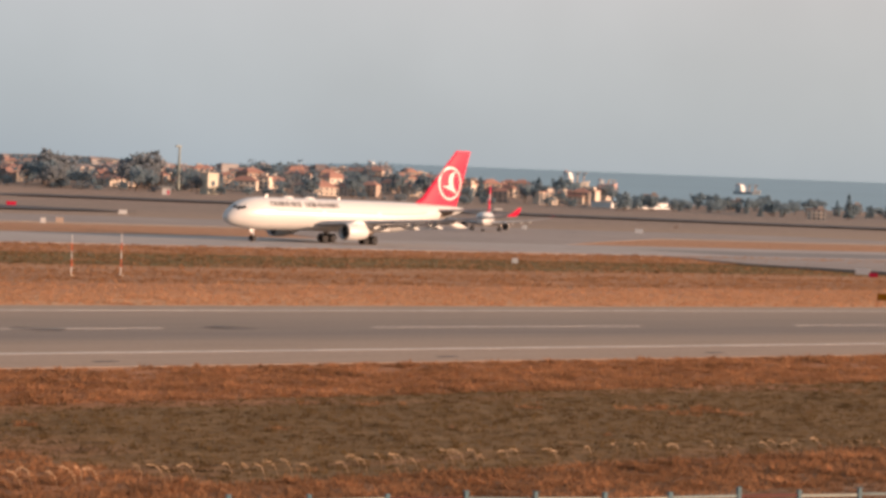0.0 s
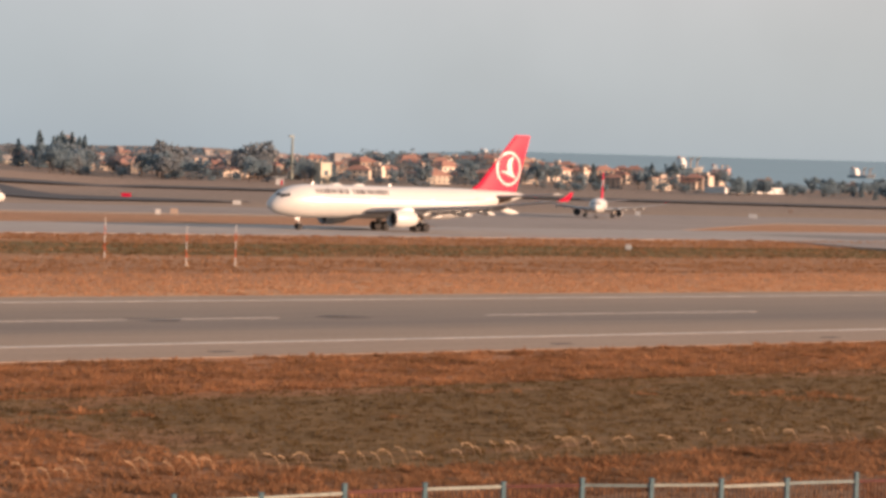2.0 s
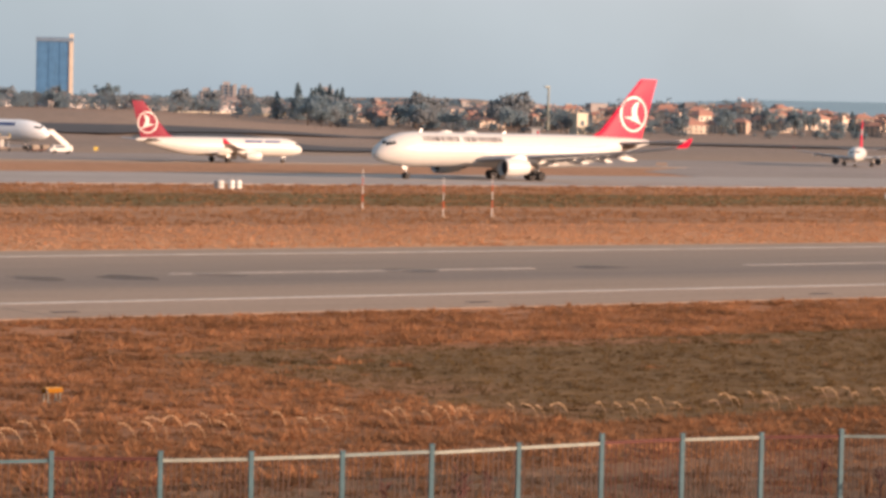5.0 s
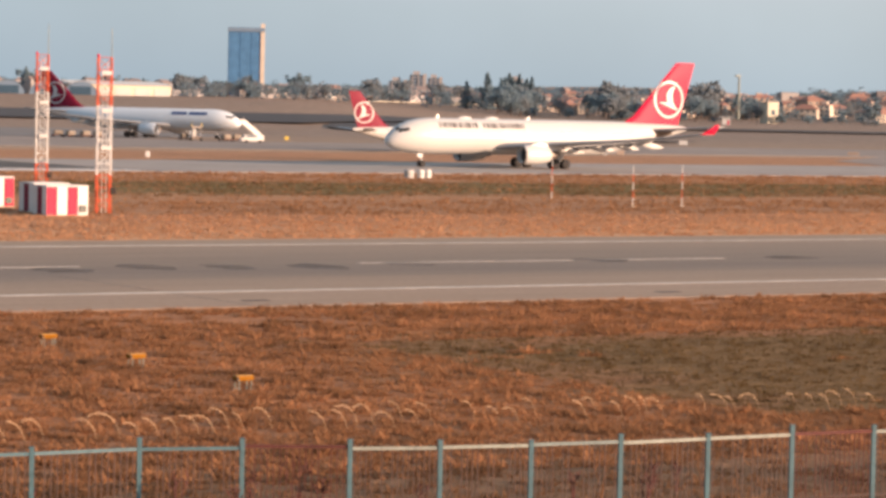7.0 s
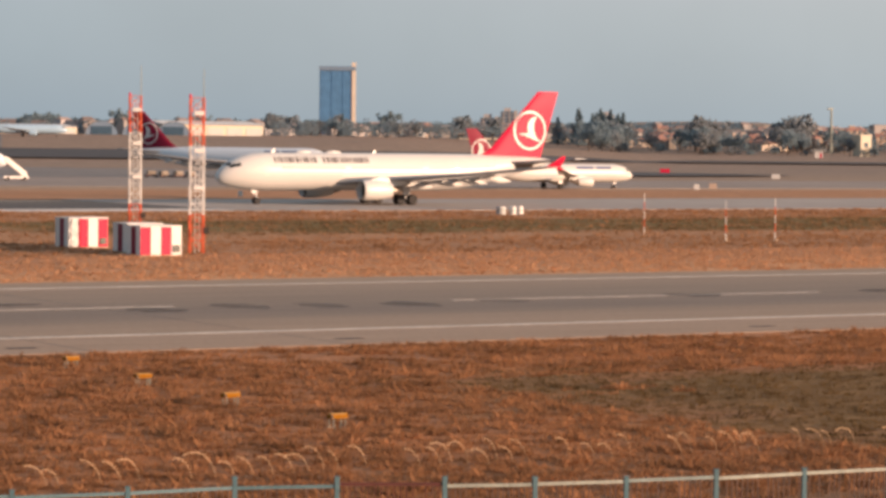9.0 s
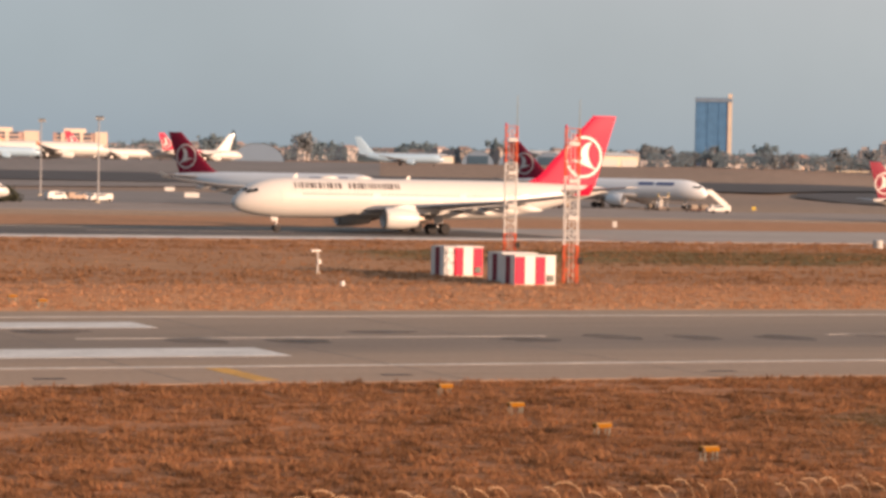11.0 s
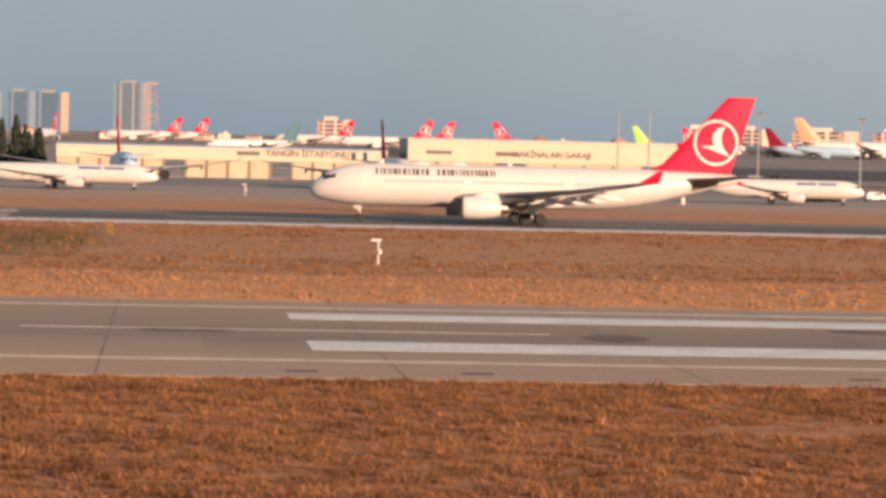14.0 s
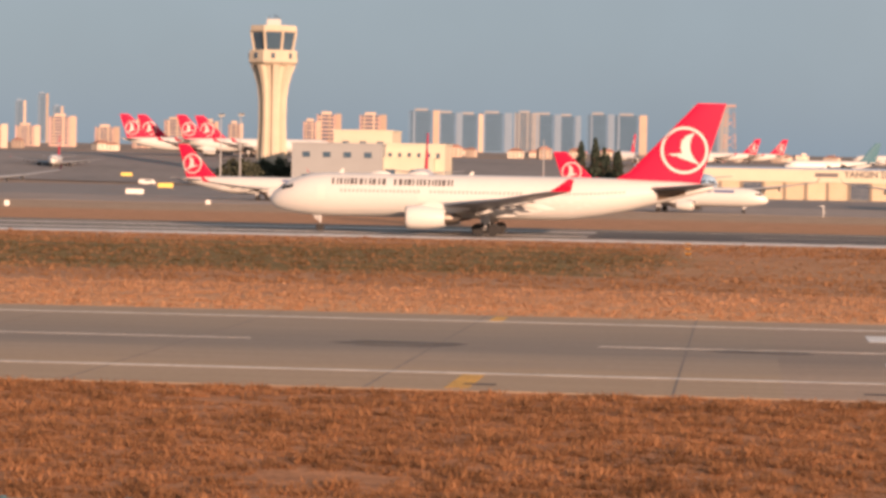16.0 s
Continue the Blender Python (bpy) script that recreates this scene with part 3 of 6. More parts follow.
def airliner(m, length, radius, span, fin_top, label, colors, name="airliner", letters=(), small=False, bogie=2, z_axis=4.85, group="", windows=True, finlogo=True, gear=True, far=False):
    """A twin-jet: nose towards +x, origin on the ground below the nose. colors: fuselage, fin, winglet, belly of wing."""
    hull_m, fin_m, tip_m, wing_m = colors
    sx, sr = length / 58.8, radius / 2.82
    top = thing(name, m, label, "airplane", group)

    def zz(z):
        return z_axis + (z - 4.85) * sr

    def hull(x):
        secs = [(a * sx, zz(b), c * sr) for a, b, c in NOSE + TAIL]
        xs_ = [s[0] for s in secs]
        return float(np.interp(x, xs_, [s[1] for s in secs])), float(np.interp(x, xs_, [s[2] for s in secs]))

    n = 16 if small else 32
    rows = []
    for a, b, c in NOSE + TAIL:
        rows.append([(-a * sx, c * sr * math.sin(2 * math.pi * i / n), zz(b) + c * sr * math.cos(2 * math.pi * i / n)) for i in range(n)])
    part("fuselage", Geo().rings(rows), hull_m, top, smooth=True)

    def on_hull(x0, x1, a0, a1, side, off=0.025, nx=2, na=3):
        """A curved patch lying on the hull: angles in degrees from the top."""
        vs = []
        for j in range(na + 1):
            a = radians(a0 + (a1 - a0) * j / na)
            for i in range(nx + 1):
                x = x0 + (x1 - x0) * i / nx
                zc, r = hull(x)
                vs.append((-x, side * (r + off) * math.sin(a), zc + (r + off) * math.cos(a)))
        w = nx + 1
        return vs, [(j * w + i, j * w + i + 1, (j + 1) * w + i + 1, (j + 1) * w + i) for j in range(na) for i in range(nx)]

    # belly fairing
    g = Geo()
    rows = []
    for a, w, d in ((16.5, 0.6, 0.2), (19, 2.3, 0.75), (22, 2.9, 0.95), (30, 2.95, 0.95), (34, 2.4, 0.7), (37.5, 0.6, 0.2)):
        rows.append([(-a * sx, w * sr * math.cos(t), zz(2.75) - d * sr * math.sin(t) + 0.3 * sr) for t in np.linspace(-0.4, math.pi + 0.4, 13)])
    part("belly_fairing", g.rings(rows), hull_m, top, smooth=True)
    # cockpit panes
    for side in (1, -1):
        for x0, x1, a0, a1 in ((1.45, 2.05, 10, 36), (1.75, 2.5, 39, 58), (2.5, 3.3, 47, 62)):
            part("cockpit_pane", Geo().add(*on_hull(x0 * sx, x1 * sx, a0, a1, side, 0.03)), M_GLASSDARK, top, "dark cockpit window")
    if windows:
        for side in (1, -1):
            for k in range(72):
                x = (8.6 + k * 0.53) * sx
                if k not in (0, 1, 22, 23, 47, 48):
                    part("cabin_window", Geo().add(*on_hull(x, x + 0.26 * sx, 75, 82, side, 0.02, 1, 1)), M_PANE, top)
            for x in (6.6, 19.8, 33.6, 45.0):
                zc, r = hull(x * sx)
                part("cabin_door", Geo().add(*on_hull(x * sx, (x + 1.05) * sx, 62, 104, side, 0.022, 2, 4)), M_GREYDOOR, top, "closed cabin door panel")
    # name in plain blocks
    for side in (1, -1):
        for x0, x1, a0, a1, lm in letters:
            part("name_bar", Geo().add(*on_hull(x0 * sx, x1 * sx, a0, a1, side, 0.03, 6, 4)), lm, top)

    # wings
    def airfoil(xl, ch, y, z, th):
        pts = ((0, 0), (0.03, 0.45), (0.12, 0.85), (0.35, 1.0), (0.65, 0.65), (1, 0.02), (0.65, -0.35), (0.35, -0.6), (0.12, -0.55), (0.03, -0.3))
        return [(-(xl + ch * a), y, z + b * th) for a, b in pts]

    half = span / 2
    for side in (1, -1):
        st = ((1.6 * sr, 18.3 * sx, 12.2 * sx, zz(3.2), 0.85 * sr), (2.9 * sr, 19.2 * sx, 11.2 * sx, zz(3.3), 0.75 * sr), (0.32 * half, 23.8 * sx, 7.4 * sx, zz(3.85), 0.45 * sr), (0.66 * half, 31.5 * sx, 4.6 * sx, zz(4.75), 0.26 * sr), (0.975 * half, 38.6 * sx, 2.6 * sx, zz(6.0), 0.13 * sr))
        wing = part("wing", Geo().rings([airfoil(b, c, side * a, d, e) for a, b, c, d, e in st]), wing_m, top, "grey swept wing", smooth=True)
        tip = [airfoil(38.7 * sx, 2.5 * sx, side * 0.976 * half, zz(6.02), 0.1), airfoil(39.8 * sx, 1.6 * sx, side * 0.992 * half, zz(6.7), 0.08), airfoil(40.9 * sx, 0.7 * sx, side * half, zz(7.5), 0.05)]
        part("winglet", Geo().rings(tip), tip_m, wing, "upturned wingtip fence")
        for k, f in enumerate(() if far else (0.22, 0.4, 0.53, 0.66)):
            ya = f * half
            xl, ch, z = (float(np.interp(ya, [s[0] for s in st], [s[q] for s in st])) for q in (1, 2, 3))
            l = (6.0 - 0.5 * k) * sx
            g = Geo().turned([(0, 0.05), (0.25, 0.75), (0.5, 1.0), (0.75, 0.7), (1.0, 0.06)], n=10)
            g.v = [(-(xl + ch * 0.58) - p[0] * l, side * ya + p[1] * 0.36 * sr, z - 0.5 * sr + p[2] * 0.5 * sr - p[0] * 0.5 * sr) for p in g.v]
            part("flap_fairing", g, M_WHITE, wing, "pale canoe-shaped flap fairing", smooth=True)
        xl, ch, z = st[2][1], st[2][2], st[2][3]
        g = Geo()
        a, b = st[1], st[3]
        g.add([(-(a[1] + a[2] * 0.97), side * a[0] * 1.05, a[3] - 0.05), (-(b[1] + b[2] * 0.97), side * b[0], b[3] - 0.03), (-(b[1] + b[2] * 1.16), side * b[0], b[3] - 0.4 * sr), (-(a[1] + a[2] * 1.08), side * a[0] * 1.05, a[3] - 0.55 * sr),
               (-(a[1] + a[2] * 0.95), side * a[0] * 1.05, a[3] - 0.14), (-(b[1] + b[2] * 0.95), side * b[0], b[3] - 0.1), (-(b[1] + b[2] * 1.15), side * b[0], b[3] - 0.46 * sr), (-(a[1] + a[2] * 1.07), side * a[0] * 1.05, a[3] - 0.63 * sr)],
              [(0, 1, 2, 3), (7, 6, 5, 4), (0, 4, 5, 1), (1, 5, 6, 2), (2, 6, 7, 3), (3, 7, 4, 0)])
        part("flap", g, wing_m, wing, "lowered trailing flap")
        # engine
        ye, ze, re = side * 0.312 * half, z_axis - 2.62 * sr, 1.5 * sr
        x0 = 19.1 * sx
        at = (0, ye, ze)
        nac = part("engine_nacelle", Geo().turned([(-x0 - 1.2 * sr, 0.86 * re), (-x0 - 0.25 * sr, 0.84 * re), (-x0, 0.9 * re), (-x0 - 0.12 * sr, 0.96 * re), (-x0 - 0.7 * sr, 1.0 * re), (-x0 - 2.4 * sr, 1.0 * re), (-x0 - 4.2 * sr, 0.86 * re), (-x0 - 5.0 * sr, 0.74 * re), (-x0 - 4.9 * sr, 0.66 * re)], at=at, n=28), hull_m, top, "white engine nacelle", smooth=True)
        if not far:
            part("intake_lip", Geo().turned([(-x0 - 0.02, 0.835 * re), (-x0 + 0.03, 0.9 * re), (-x0 - 0.13 * sr, 0.972 * re)], at=at, n=28, cap=False), M_METAL, nac, "bare metal intake lip", smooth=True)
        part("fan", Geo().turned([(-x0 - 0.9 * sr, 0.84 * re), (-x0 - 0.85 * sr, 0.3 * re), (-x0 - 0.5 * sr, 0.02)], at=at, n=20), M_DARKMETAL, nac, "dark fan face")
        part("exhaust_cone", Geo().turned([(-x0 - 4.8 * sr, 0.55 * re), (-x0 - 6.2 * sr, 0.42 * re), (-x0 - 7.2 * sr, 0.12 * re)], at=at, n=20), M_METAL, nac, "bare metal exhaust cone", smooth=True)
        g = Geo().rings([[(-x0 - a * sr, ye + b * sr, ze + c * sr) for b in (-0.22, 0.22)] + [(-x0 - a2 * sr, ye + b * sr, ze + c2 * sr) for b in (0.22, -0.22)] for a, c, a2, c2 in ((1.2, 1.45, 5.5, 0.6), (3.5, 2.0, 8.5, 1.2))])
        part("pylon", g, hull_m, nac)
    # tailplane
    for side in (1, -1):
        rows = [airfoil(48.8 * sx, 6.6 * sx, side * 0.5 * sr, zz(6.25), 0.35 * sr), airfoil(51.3 * sx, 4.8 * sx, side * 3.4 * sr, zz(6.5), 0.25 * sr), airfoil(56.3 * sx, 2.4 * sx, side * 9.6 * sr * (1 if sr > 0.9 else 1.05), zz(7.05), 0.12 * sr)]
        part("tailplane", Geo().rings(rows), wing_m, top, "grey tailplane", smooth=True)
    # fin
    zb = zz(7.25)

    def fin_at(z):
        f = (z - zb) / (fin_top - zb)
        return (float(np.interp(f, (-0.2, 0.0, 0.12, 1), (41.8, 44.6, 46.9, 55.5))) * sx, float(np.interp(f, (0, 1), (56.0, 59.2))) * sx, float(np.interp(f, (0, 1), (0.42, 0.16))) * sr)

    rows = []
    for f in (-0.1, 0.0, 0.06, 0.12, 0.4, 0.7, 0.98, 1.0):
        z = zb + f * (fin_top - zb)
        a, b, h = fin_at(z)
        h = h * (0.6 if f == 1.0 else 1)
        rows.append([(-(a + (b - a) * u), h * v, z) for u, v in ((0, 0), (0.05, 0.7), (0.15, 1), (0.5, 1), (1, 0.08), (1, -0.08), (0.5, -1), (0.15, -1), (0.05, -0.7))])
    fin = part("fin", Geo().rings(rows), fin_m, top, "tall swept tail fin", smooth=True)
    if finlogo:
        zc = zb + 0.405 * (fin_top - zb)
        a, b, h = fin_at(zc)
        xc, rad = a + 0.56 * (b - a), 0.3 * (fin_top - zb)

        def on_fin(x, z, side):
            a_, b_, h_ = fin_at(z)
            u = min(max((x - a_) / (b_ - a_), 0), 1)
            hh = h_ * float(np.interp(u, (0, 0.05, 0.15, 0.5, 1), (0, 0.7, 1, 1, 0.08)))
            return (-x, side * (hh + 0.045), z)

        for side in (1, -1):
            k = 40
            g = Geo()
            g.add([on_fin(xc + q * rad * math.cos(2 * math.pi * i / k), zc + q * rad * math.sin(2 * math.pi * i / k), side) for q in (1.0, 0.88) for i in range(k)], [(i, (i + 1) % k, k + (i + 1) % k, k + i) for i in range(k)])
            part("ring_emblem", g, M_WHITE, fin, "plain white ring")
            # a plain swept shape inside the ring
            out = ((0.42, 0.74), (0.08, 0.62), (-0.12, 0.4), (-0.17, 0.12), (-0.1, -0.12), (-0.7, -0.17), (0.1, -0.42), (0.7, -0.62), (0.42, -0.36), (0.26, -0.06), (0.22, 0.24), (0.28, 0.5))
            vs = [on_fin(xc + rad * x, zc + rad * z, side) for x, z in out]
            part("swept_emblem", Geo().add(vs, [(0, 1, 2, 11), (2, 3, 10, 11), (3, 4, 9, 10), (4, 5, 6), (4, 6, 8, 9), (6, 7, 8)]), M_WHITE, fin, "plain white swept shape")
    # undercarriage
    if gear:
        zg = hull(8 * sx)[0] - 2.7 * sr
        ng = part("nose_gear", Geo().tube((-6.67 * sx, 0, zg + 0.3), (-6.67 * sx, 0, 0.5 * sr), 0.13 * sr, n=10).tube((-6.67 * sx, -0.4 * sr, 0.52 * sr), (-6.67 * sx, 0.4 * sr, 0.52 * sr), 0.08 * sr).box((-6.4 * sx, 0, zg - 0.1), (0.9 * sr, 0.12, 0.9 * sr)).tube((-5.6 * sx, 0, zg), (-6.6 * sx, 0, zg - 0.9 * sr), 0.07 * sr), M_STRUT, top, "pale nose landing gear leg")
        for s in (-0.36, 0.36):
            part("wheel", Geo().turned([(-0.17, 0.3), (-0.17, 0.46), (-0.1, 0.525), (0.1, 0.525), (0.17, 0.46), (0.17, 0.3)], "y", (0, 0, 0), 18), M_TYRE, ng, "black tyre", smooth=True).matrix_basis = Matrix.Translation((-6.67 * sx, s * sr, 0.53 * sr)) @ Matrix.Diagonal((sr, sr, sr, 1))
        part("gear_light", Geo().turned([(0, 0.05), (0.05, 0.14), (0.09, 0.12)], "x", (-6.3 * sx, 0, zg - 0.35), 10), M_METAL, ng)
        xm, wr = 28.9 * sx, 0.77 * sr
        for side in (1, -1):
            yg = side * 5.34 * sr
            mg = part("main_gear", Geo().tube((-xm + 0.3, yg * 0.93, zz(3.4)), (-xm, yg, wr), 0.24 * sr, n=10).tube((-xm, yg * 0.45, zz(3.0)), (-xm, yg, 1.7 * sr), 0.12 * sr).box((-xm, yg, wr), (2.2 * sr if bogie == 2 else 0.3, 0.22 * sr, 0.25 * sr)).box((-xm, yg + side * 0.34 * sr, zz(2.35)), (1.3 * sr, 0.07, 1.6 * sr)), M_STRUT, top, "pale main landing gear leg")
            for dx in ((-1.0 * sr, 1.0 * sr) if bogie == 2 else (0,)):
                for dy in (-0.48, 0.48):
                    part("wheel", Geo().turned([(-0.26, 0.38), (-0.26, 0.6), (-0.16, 0.7), (0.16, 0.7), (0.26, 0.6), (0.26, 0.38)], "y", (0, 0, 0), 20), M_TYRE, mg, "black tyre", smooth=True).matrix_basis = Matrix.Translation((-xm + dx, yg + dy * sr, wr)) @ Matrix.Diagonal((sr * 1.1, sr * 1.1, sr * 1.1, 1))
    if not small:
        for x, hgt in ((9.0, 0.55), (26.0, 0.45)):
            part("antenna", Geo().add([(-x, -0.03, zz(7.6)), (-x - 0.7, -0.03, zz(7.6)), (-x - 0.75, 0, zz(7.67) + hgt), (-x - 0.45, 0, zz(7.67) + hgt), (-x, 0.03, zz(7.6)), (-x - 0.7, 0.03, zz(7.6))], [(0, 1, 2, 3), (4, 5, 2, 3), (0, 4, 3), (1, 5, 2)]), M_WHITE, top, "white blade antenna")
        for x in (14.5, 19.5):
            part("antenna_dome", Geo().turned([(-1.5, 0.03), (-0.9, 0.3), (0, 0.42), (0.9, 0.3), (1.5, 0.03)], "x", (-x, 0, zz(7.62)), 12), M_WHITE, top, "white roof radome", smooth=True)
        for side in (1, -1):
            part("tail_patch", Geo().add(*on_hull(50.6, 54.2, 68, 132, side, 0.03, 4, 5)), M_TAILBARE, top, "dull bronze tailplane seal plate")
            for x0, w in ((33.5, 0.9), (36.2, 1.1), (39.3, 1.3)):
                for j in range(5):
                    part("leaf_pattern", Geo().add(*on_hull(x0 + j * 1.0, x0 + j * 1.0 + w * 0.55, 122 - j * 9, 131 - j * 9, side, 0.018, 1, 1)), M_PALEGREY, top, "faint grey curved pattern")
    return top


M_NAMEBAR = mat("grey_name_bar", (0.07, 0.06, 0.06), 0.5, var=0.15, scale=1)
M_PANE = mat("dim_cabin_pane", (0.3, 0.29, 0.28), 0.2, var=0.1)
M_GREYDOOR = mat("door_white_paint", (0.6, 0.58, 0.535), 0.38, var=0.04)
M_TAILBARE = mat("bronze_metal", (0.2, 0.14, 0.1), 0.5, 0.4, var=0.15, scale=1)
M_PALEGREY = mat("pale_grey_pattern", (0.6, 0.58, 0.55), 0.4, var=0.05)
M_OTHERBLUE = mat("light_blue_paint", (0.35, 0.5, 0.62), 0.35, var=0.05)


def name_bars(x, end, seed):
    """Plain upright bars of uneven width, in place of a name."""
    r, out = random.Random(seed), []
    while x < end:
        w = r.choice((0.2, 0.26, 0.42, 0.3))
        out.append((x, x + w, 41, 62, M_NAMEBAR))
        x += w + r.choice((0.18, 0.28, 0.34, 0.22))
    return out


LINE1 = name_bars(8.5, 15.4, 4) + name_bars(16.6, 24.5, 9) + [(8.6, 13.4, 66, 69, M_PALEGREY), (18.0, 25.2, 66, 69, M_PALEGREY)]
LINE_S = [(9.0, 14.4, 46, 62, M_BLUELETTER), (15.2, 21.4, 46, 62, M_BLUELETTER)]
LIVERY = (M_WHITE, M_RED, M_RED, M_GREY)
jet = airliner(pose(300, 372, 1.06, 0, 0, 180), 58.8, 2.82, 60.3, 17.45, "white wide-body twin-jet with a red tail fin rolling along", LIVERY, name="wide_body_airliner", letters=LINE1)


# ---- things on the near field ----
def papi(m):
    top = thing("approach_light_unit", m, "amber box-shaped approach light on short legs in dry grass", "airfield light", "approach light row")
    part("housing", Geo().rounded((0, 0, 0.42), (0.74, 0.42, 0.17), 0.05), M_PAPI, top)
    part("hood", Geo().rounded((0, 0.0, 0.506), (0.7, 0.3, 0.03), 0.012), M_PAPILID, top, "lid in a paler amber that stands for sunlight")
    part("lens_plate", Geo().box((-0.32, -0.215, 0.42), (0.06, 0.03, 0.12)), M_DARK, top)
    for x in (-0.24, 0.24):
        for y in (-0.16, 0.16):
            part("leg", Geo().tube((x, y, 0), (x, y, 0.36), 0.022, n=6).box((x, y, 0.02), (0.14, 0.14, 0.04)), M_FENCEPALE, top)
    return top


unit = papi(pose(47.0, 89.0, 0.0))
for x, y in ((47.1, 98.1), (47.6, 107.6), (48.4, 117.4), (49.0, 194.0), (48.2, 199.6), (47.2, 205.2), (46.0, 209.8)):
    copy_thing(unit, pose(x, y, ground_z(x, y), 0, 0, random.uniform(-3, 3)))


def banded_pole(m, h):
    top = thing("marker_pole", m, "slim red and white banded pole in the grass", "pole", "banded poles")
    part("foot", Geo().box((0, 0, 0.06), (0.35, 0.35, 0.14)), M_CONC, top)
    n = 5
    for i in range(n):
        part("band", Geo().tube((0, 0, 0.1 + h * i / n), (0, 0, 0.1 + h * (i + 1) / n), 0.058 - 0.005 * i, 0.058 - 0.005 * (i + 1), n=8), M_ORANGE if i % 2 else M_MASTWHITE, top)
    return top


for x, y, h in ((170.5, 252.0, 4.6), (172.0, 239.0, 4.2), (178.4, 239.0, 4.4)):
    banded_pole(pose(x, y, ground_z(x, y)), h)


def lattice_mast(m, h, w, bands, rod):
    """A square lattice mast; bands are (upper end, material)."""
    top = thing("lattice_mast", m, "red and white square lattice antenna mast with cross braces", "antenna mast", "glide path masts")
    z0 = 0.0
    for z1, material in bands:
        sec = None
        g = Geo()
        for a, b in ((-1, -1), (1, -1), (1, 1), (-1, 1)):
            g.tube((a * w / 2, b * w / 2, z0), (a * w / 2, b * w / 2, z1), 0.055, n=6)
        sec = part("mast_section", g, material, top, "painted lattice section")
        k = max(1, round((z1 - z0) / 1.0))
        for i in range(k):
            za, zb = z0 + (z1 - z0) * i / k, z0 + (z1 - z0) * (i + 1) / k
            for (a, b), (c, d) in zip(((-1, -1), (1, -1), (1, 1), (-1, 1)), ((1, -1), (1, 1), (-1, 1), (-1, -1))):
                s = i % 2
                p, q = ((a, b), (c, d)) if s else ((c, d), (a, b))
                part("brace", Geo().tube((p[0] * w / 2, p[1] * w / 2, za), (q[0] * w / 2, q[1] * w / 2, zb), 0.028, n=5).tube((a * w / 2, b * w / 2, zb), (c * w / 2, d * w / 2, zb), 0.028, n=5), material, sec)
        z0 = z1
    part("lightning_rod", Geo().tube((w / 2, 0, h - 1), (w / 2, 0, h + rod), 0.05, 0.03, n=6), M_FENCEPALE, top, "pale thin rod")
    part("ladder", Geo().tube((-0.18, -w / 2 + 0.12, 0), (-0.18, -w / 2 + 0.12, h - 0.3), 0.03, n=5).tube((0.18, -w / 2 + 0.12, 0), (0.18, -w / 2 + 0.12, h - 0.3), 0.03, n=5), M_MASTWHITE, top)
    for z in (h * 0.42, h * 0.66, h * 0.9):
        part("antenna_panel", Geo().rounded((0.1, -w / 2 - 0.14, z), (0.9, 0.2, 0.35), 0.03), M_MASTWHITE, top, "pale antenna panel")
    part("cable_box", Geo().rounded((w / 2 + 0.2, -w / 2, 2.0), (0.5, 0.35, 0.6), 0.03), M_GRATE, top)
    part("obstruction_light", Geo().turned([(0, 0.1), (0.25, 0.12), (0.35, 0.03)], "z", (-w / 2, 0, h), 8), M_RED, top)
    return top


ax, ay, az_ = spot(23.68, 292)
lattice_mast(pose(ax, ay, az_, 0, 0, -18), 14.4, 1.15, ((3.2, M_ORANGE), (10.6, M_MASTWHITE), (14.4, M_ORANGE)), 3.2)
bx, by, bz_ = spot(24.93, 252.5)
lattice_mast(pose(bx, by, bz_, 0, 0, -18), 13.9, 1.2, ((3.4, M_ORANGE), (9.6, M_MASTWHITE), (13.9, M_ORANGE)), 2.6)


def shelter(m, w, d, h, start, side_red=True):
    top = thing("equipment_shelter", m, "red and white striped equipment shelter on the grass", "equipment shelter", "striped shelters")
    part("body", Geo().box((0, 0, h / 2 + 0.06), (w - 0.08, d - 0.08, h - 0.12)), M_MASTWHITE, top)
    n = 4
    for i in range(n):
        red = (i + start) % 2 == 0
        for s in (-1, 1):
            part("stripe_panel", Geo().rounded((-w / 2 + (i + 0.5) * w / n, s * (d / 2 - 0.02), h / 2 + 0.05), (w / n - 0.015, 0.07, h - 0.1), 0.015), M_RED if red else M_MASTWHITE, top)
    # side panels use the darker red, so their shade is in the paint
    for i in range(3):
        for s in (-1, 1):
            part("side_panel", Geo().rounded((s * (w / 2 - 0.02), -d / 2 + (i + 0.5) * d / 3, h / 2 + 0.05), (0.07, d / 3 - 0.02, h - 0.1), 0.015), M_DKRED if i % 2 else M_MASTWHITE, top)
    part("roof", Geo().rounded((0, 0, h + 0.04), (w + 0.12, d + 0.12, 0.12), 0.03), M_MASTWHITE, top, "white overhanging roof")
    part("plinth", Geo().box((0, 0, 0.02), (w + 0.1, d + 0.1, 0.12)), M_CONC, top)
    v = part("vent_grille", Geo().box((w / 2 - 0.5, -d / 2 - 0.07, 0.62), (0.62, 0.1, 0.6)), M_DARK, top, "dark vent grille")
    for k in range(4):
        part("louvre", Geo().box((w / 2 - 0.5, -d / 2 - 0.13, 0.42 + 0.13 * k), (0.56, 0.03, 0.05)), M_FENCEPALE, v)
    return top


shelter(pose(99.6 + 1.0, 225.2, ground_z(100, 225)), 3.9, 3.0, 2.55, 0)
shelter(pose(101.6, 231.0, ground_z(100, 231)), 3.4, 3.2, 2.55, 1)
shelter(pose(100.6, 241.6, ground_z(100, 241)), 3.9, 3.2, 2.7, 1)


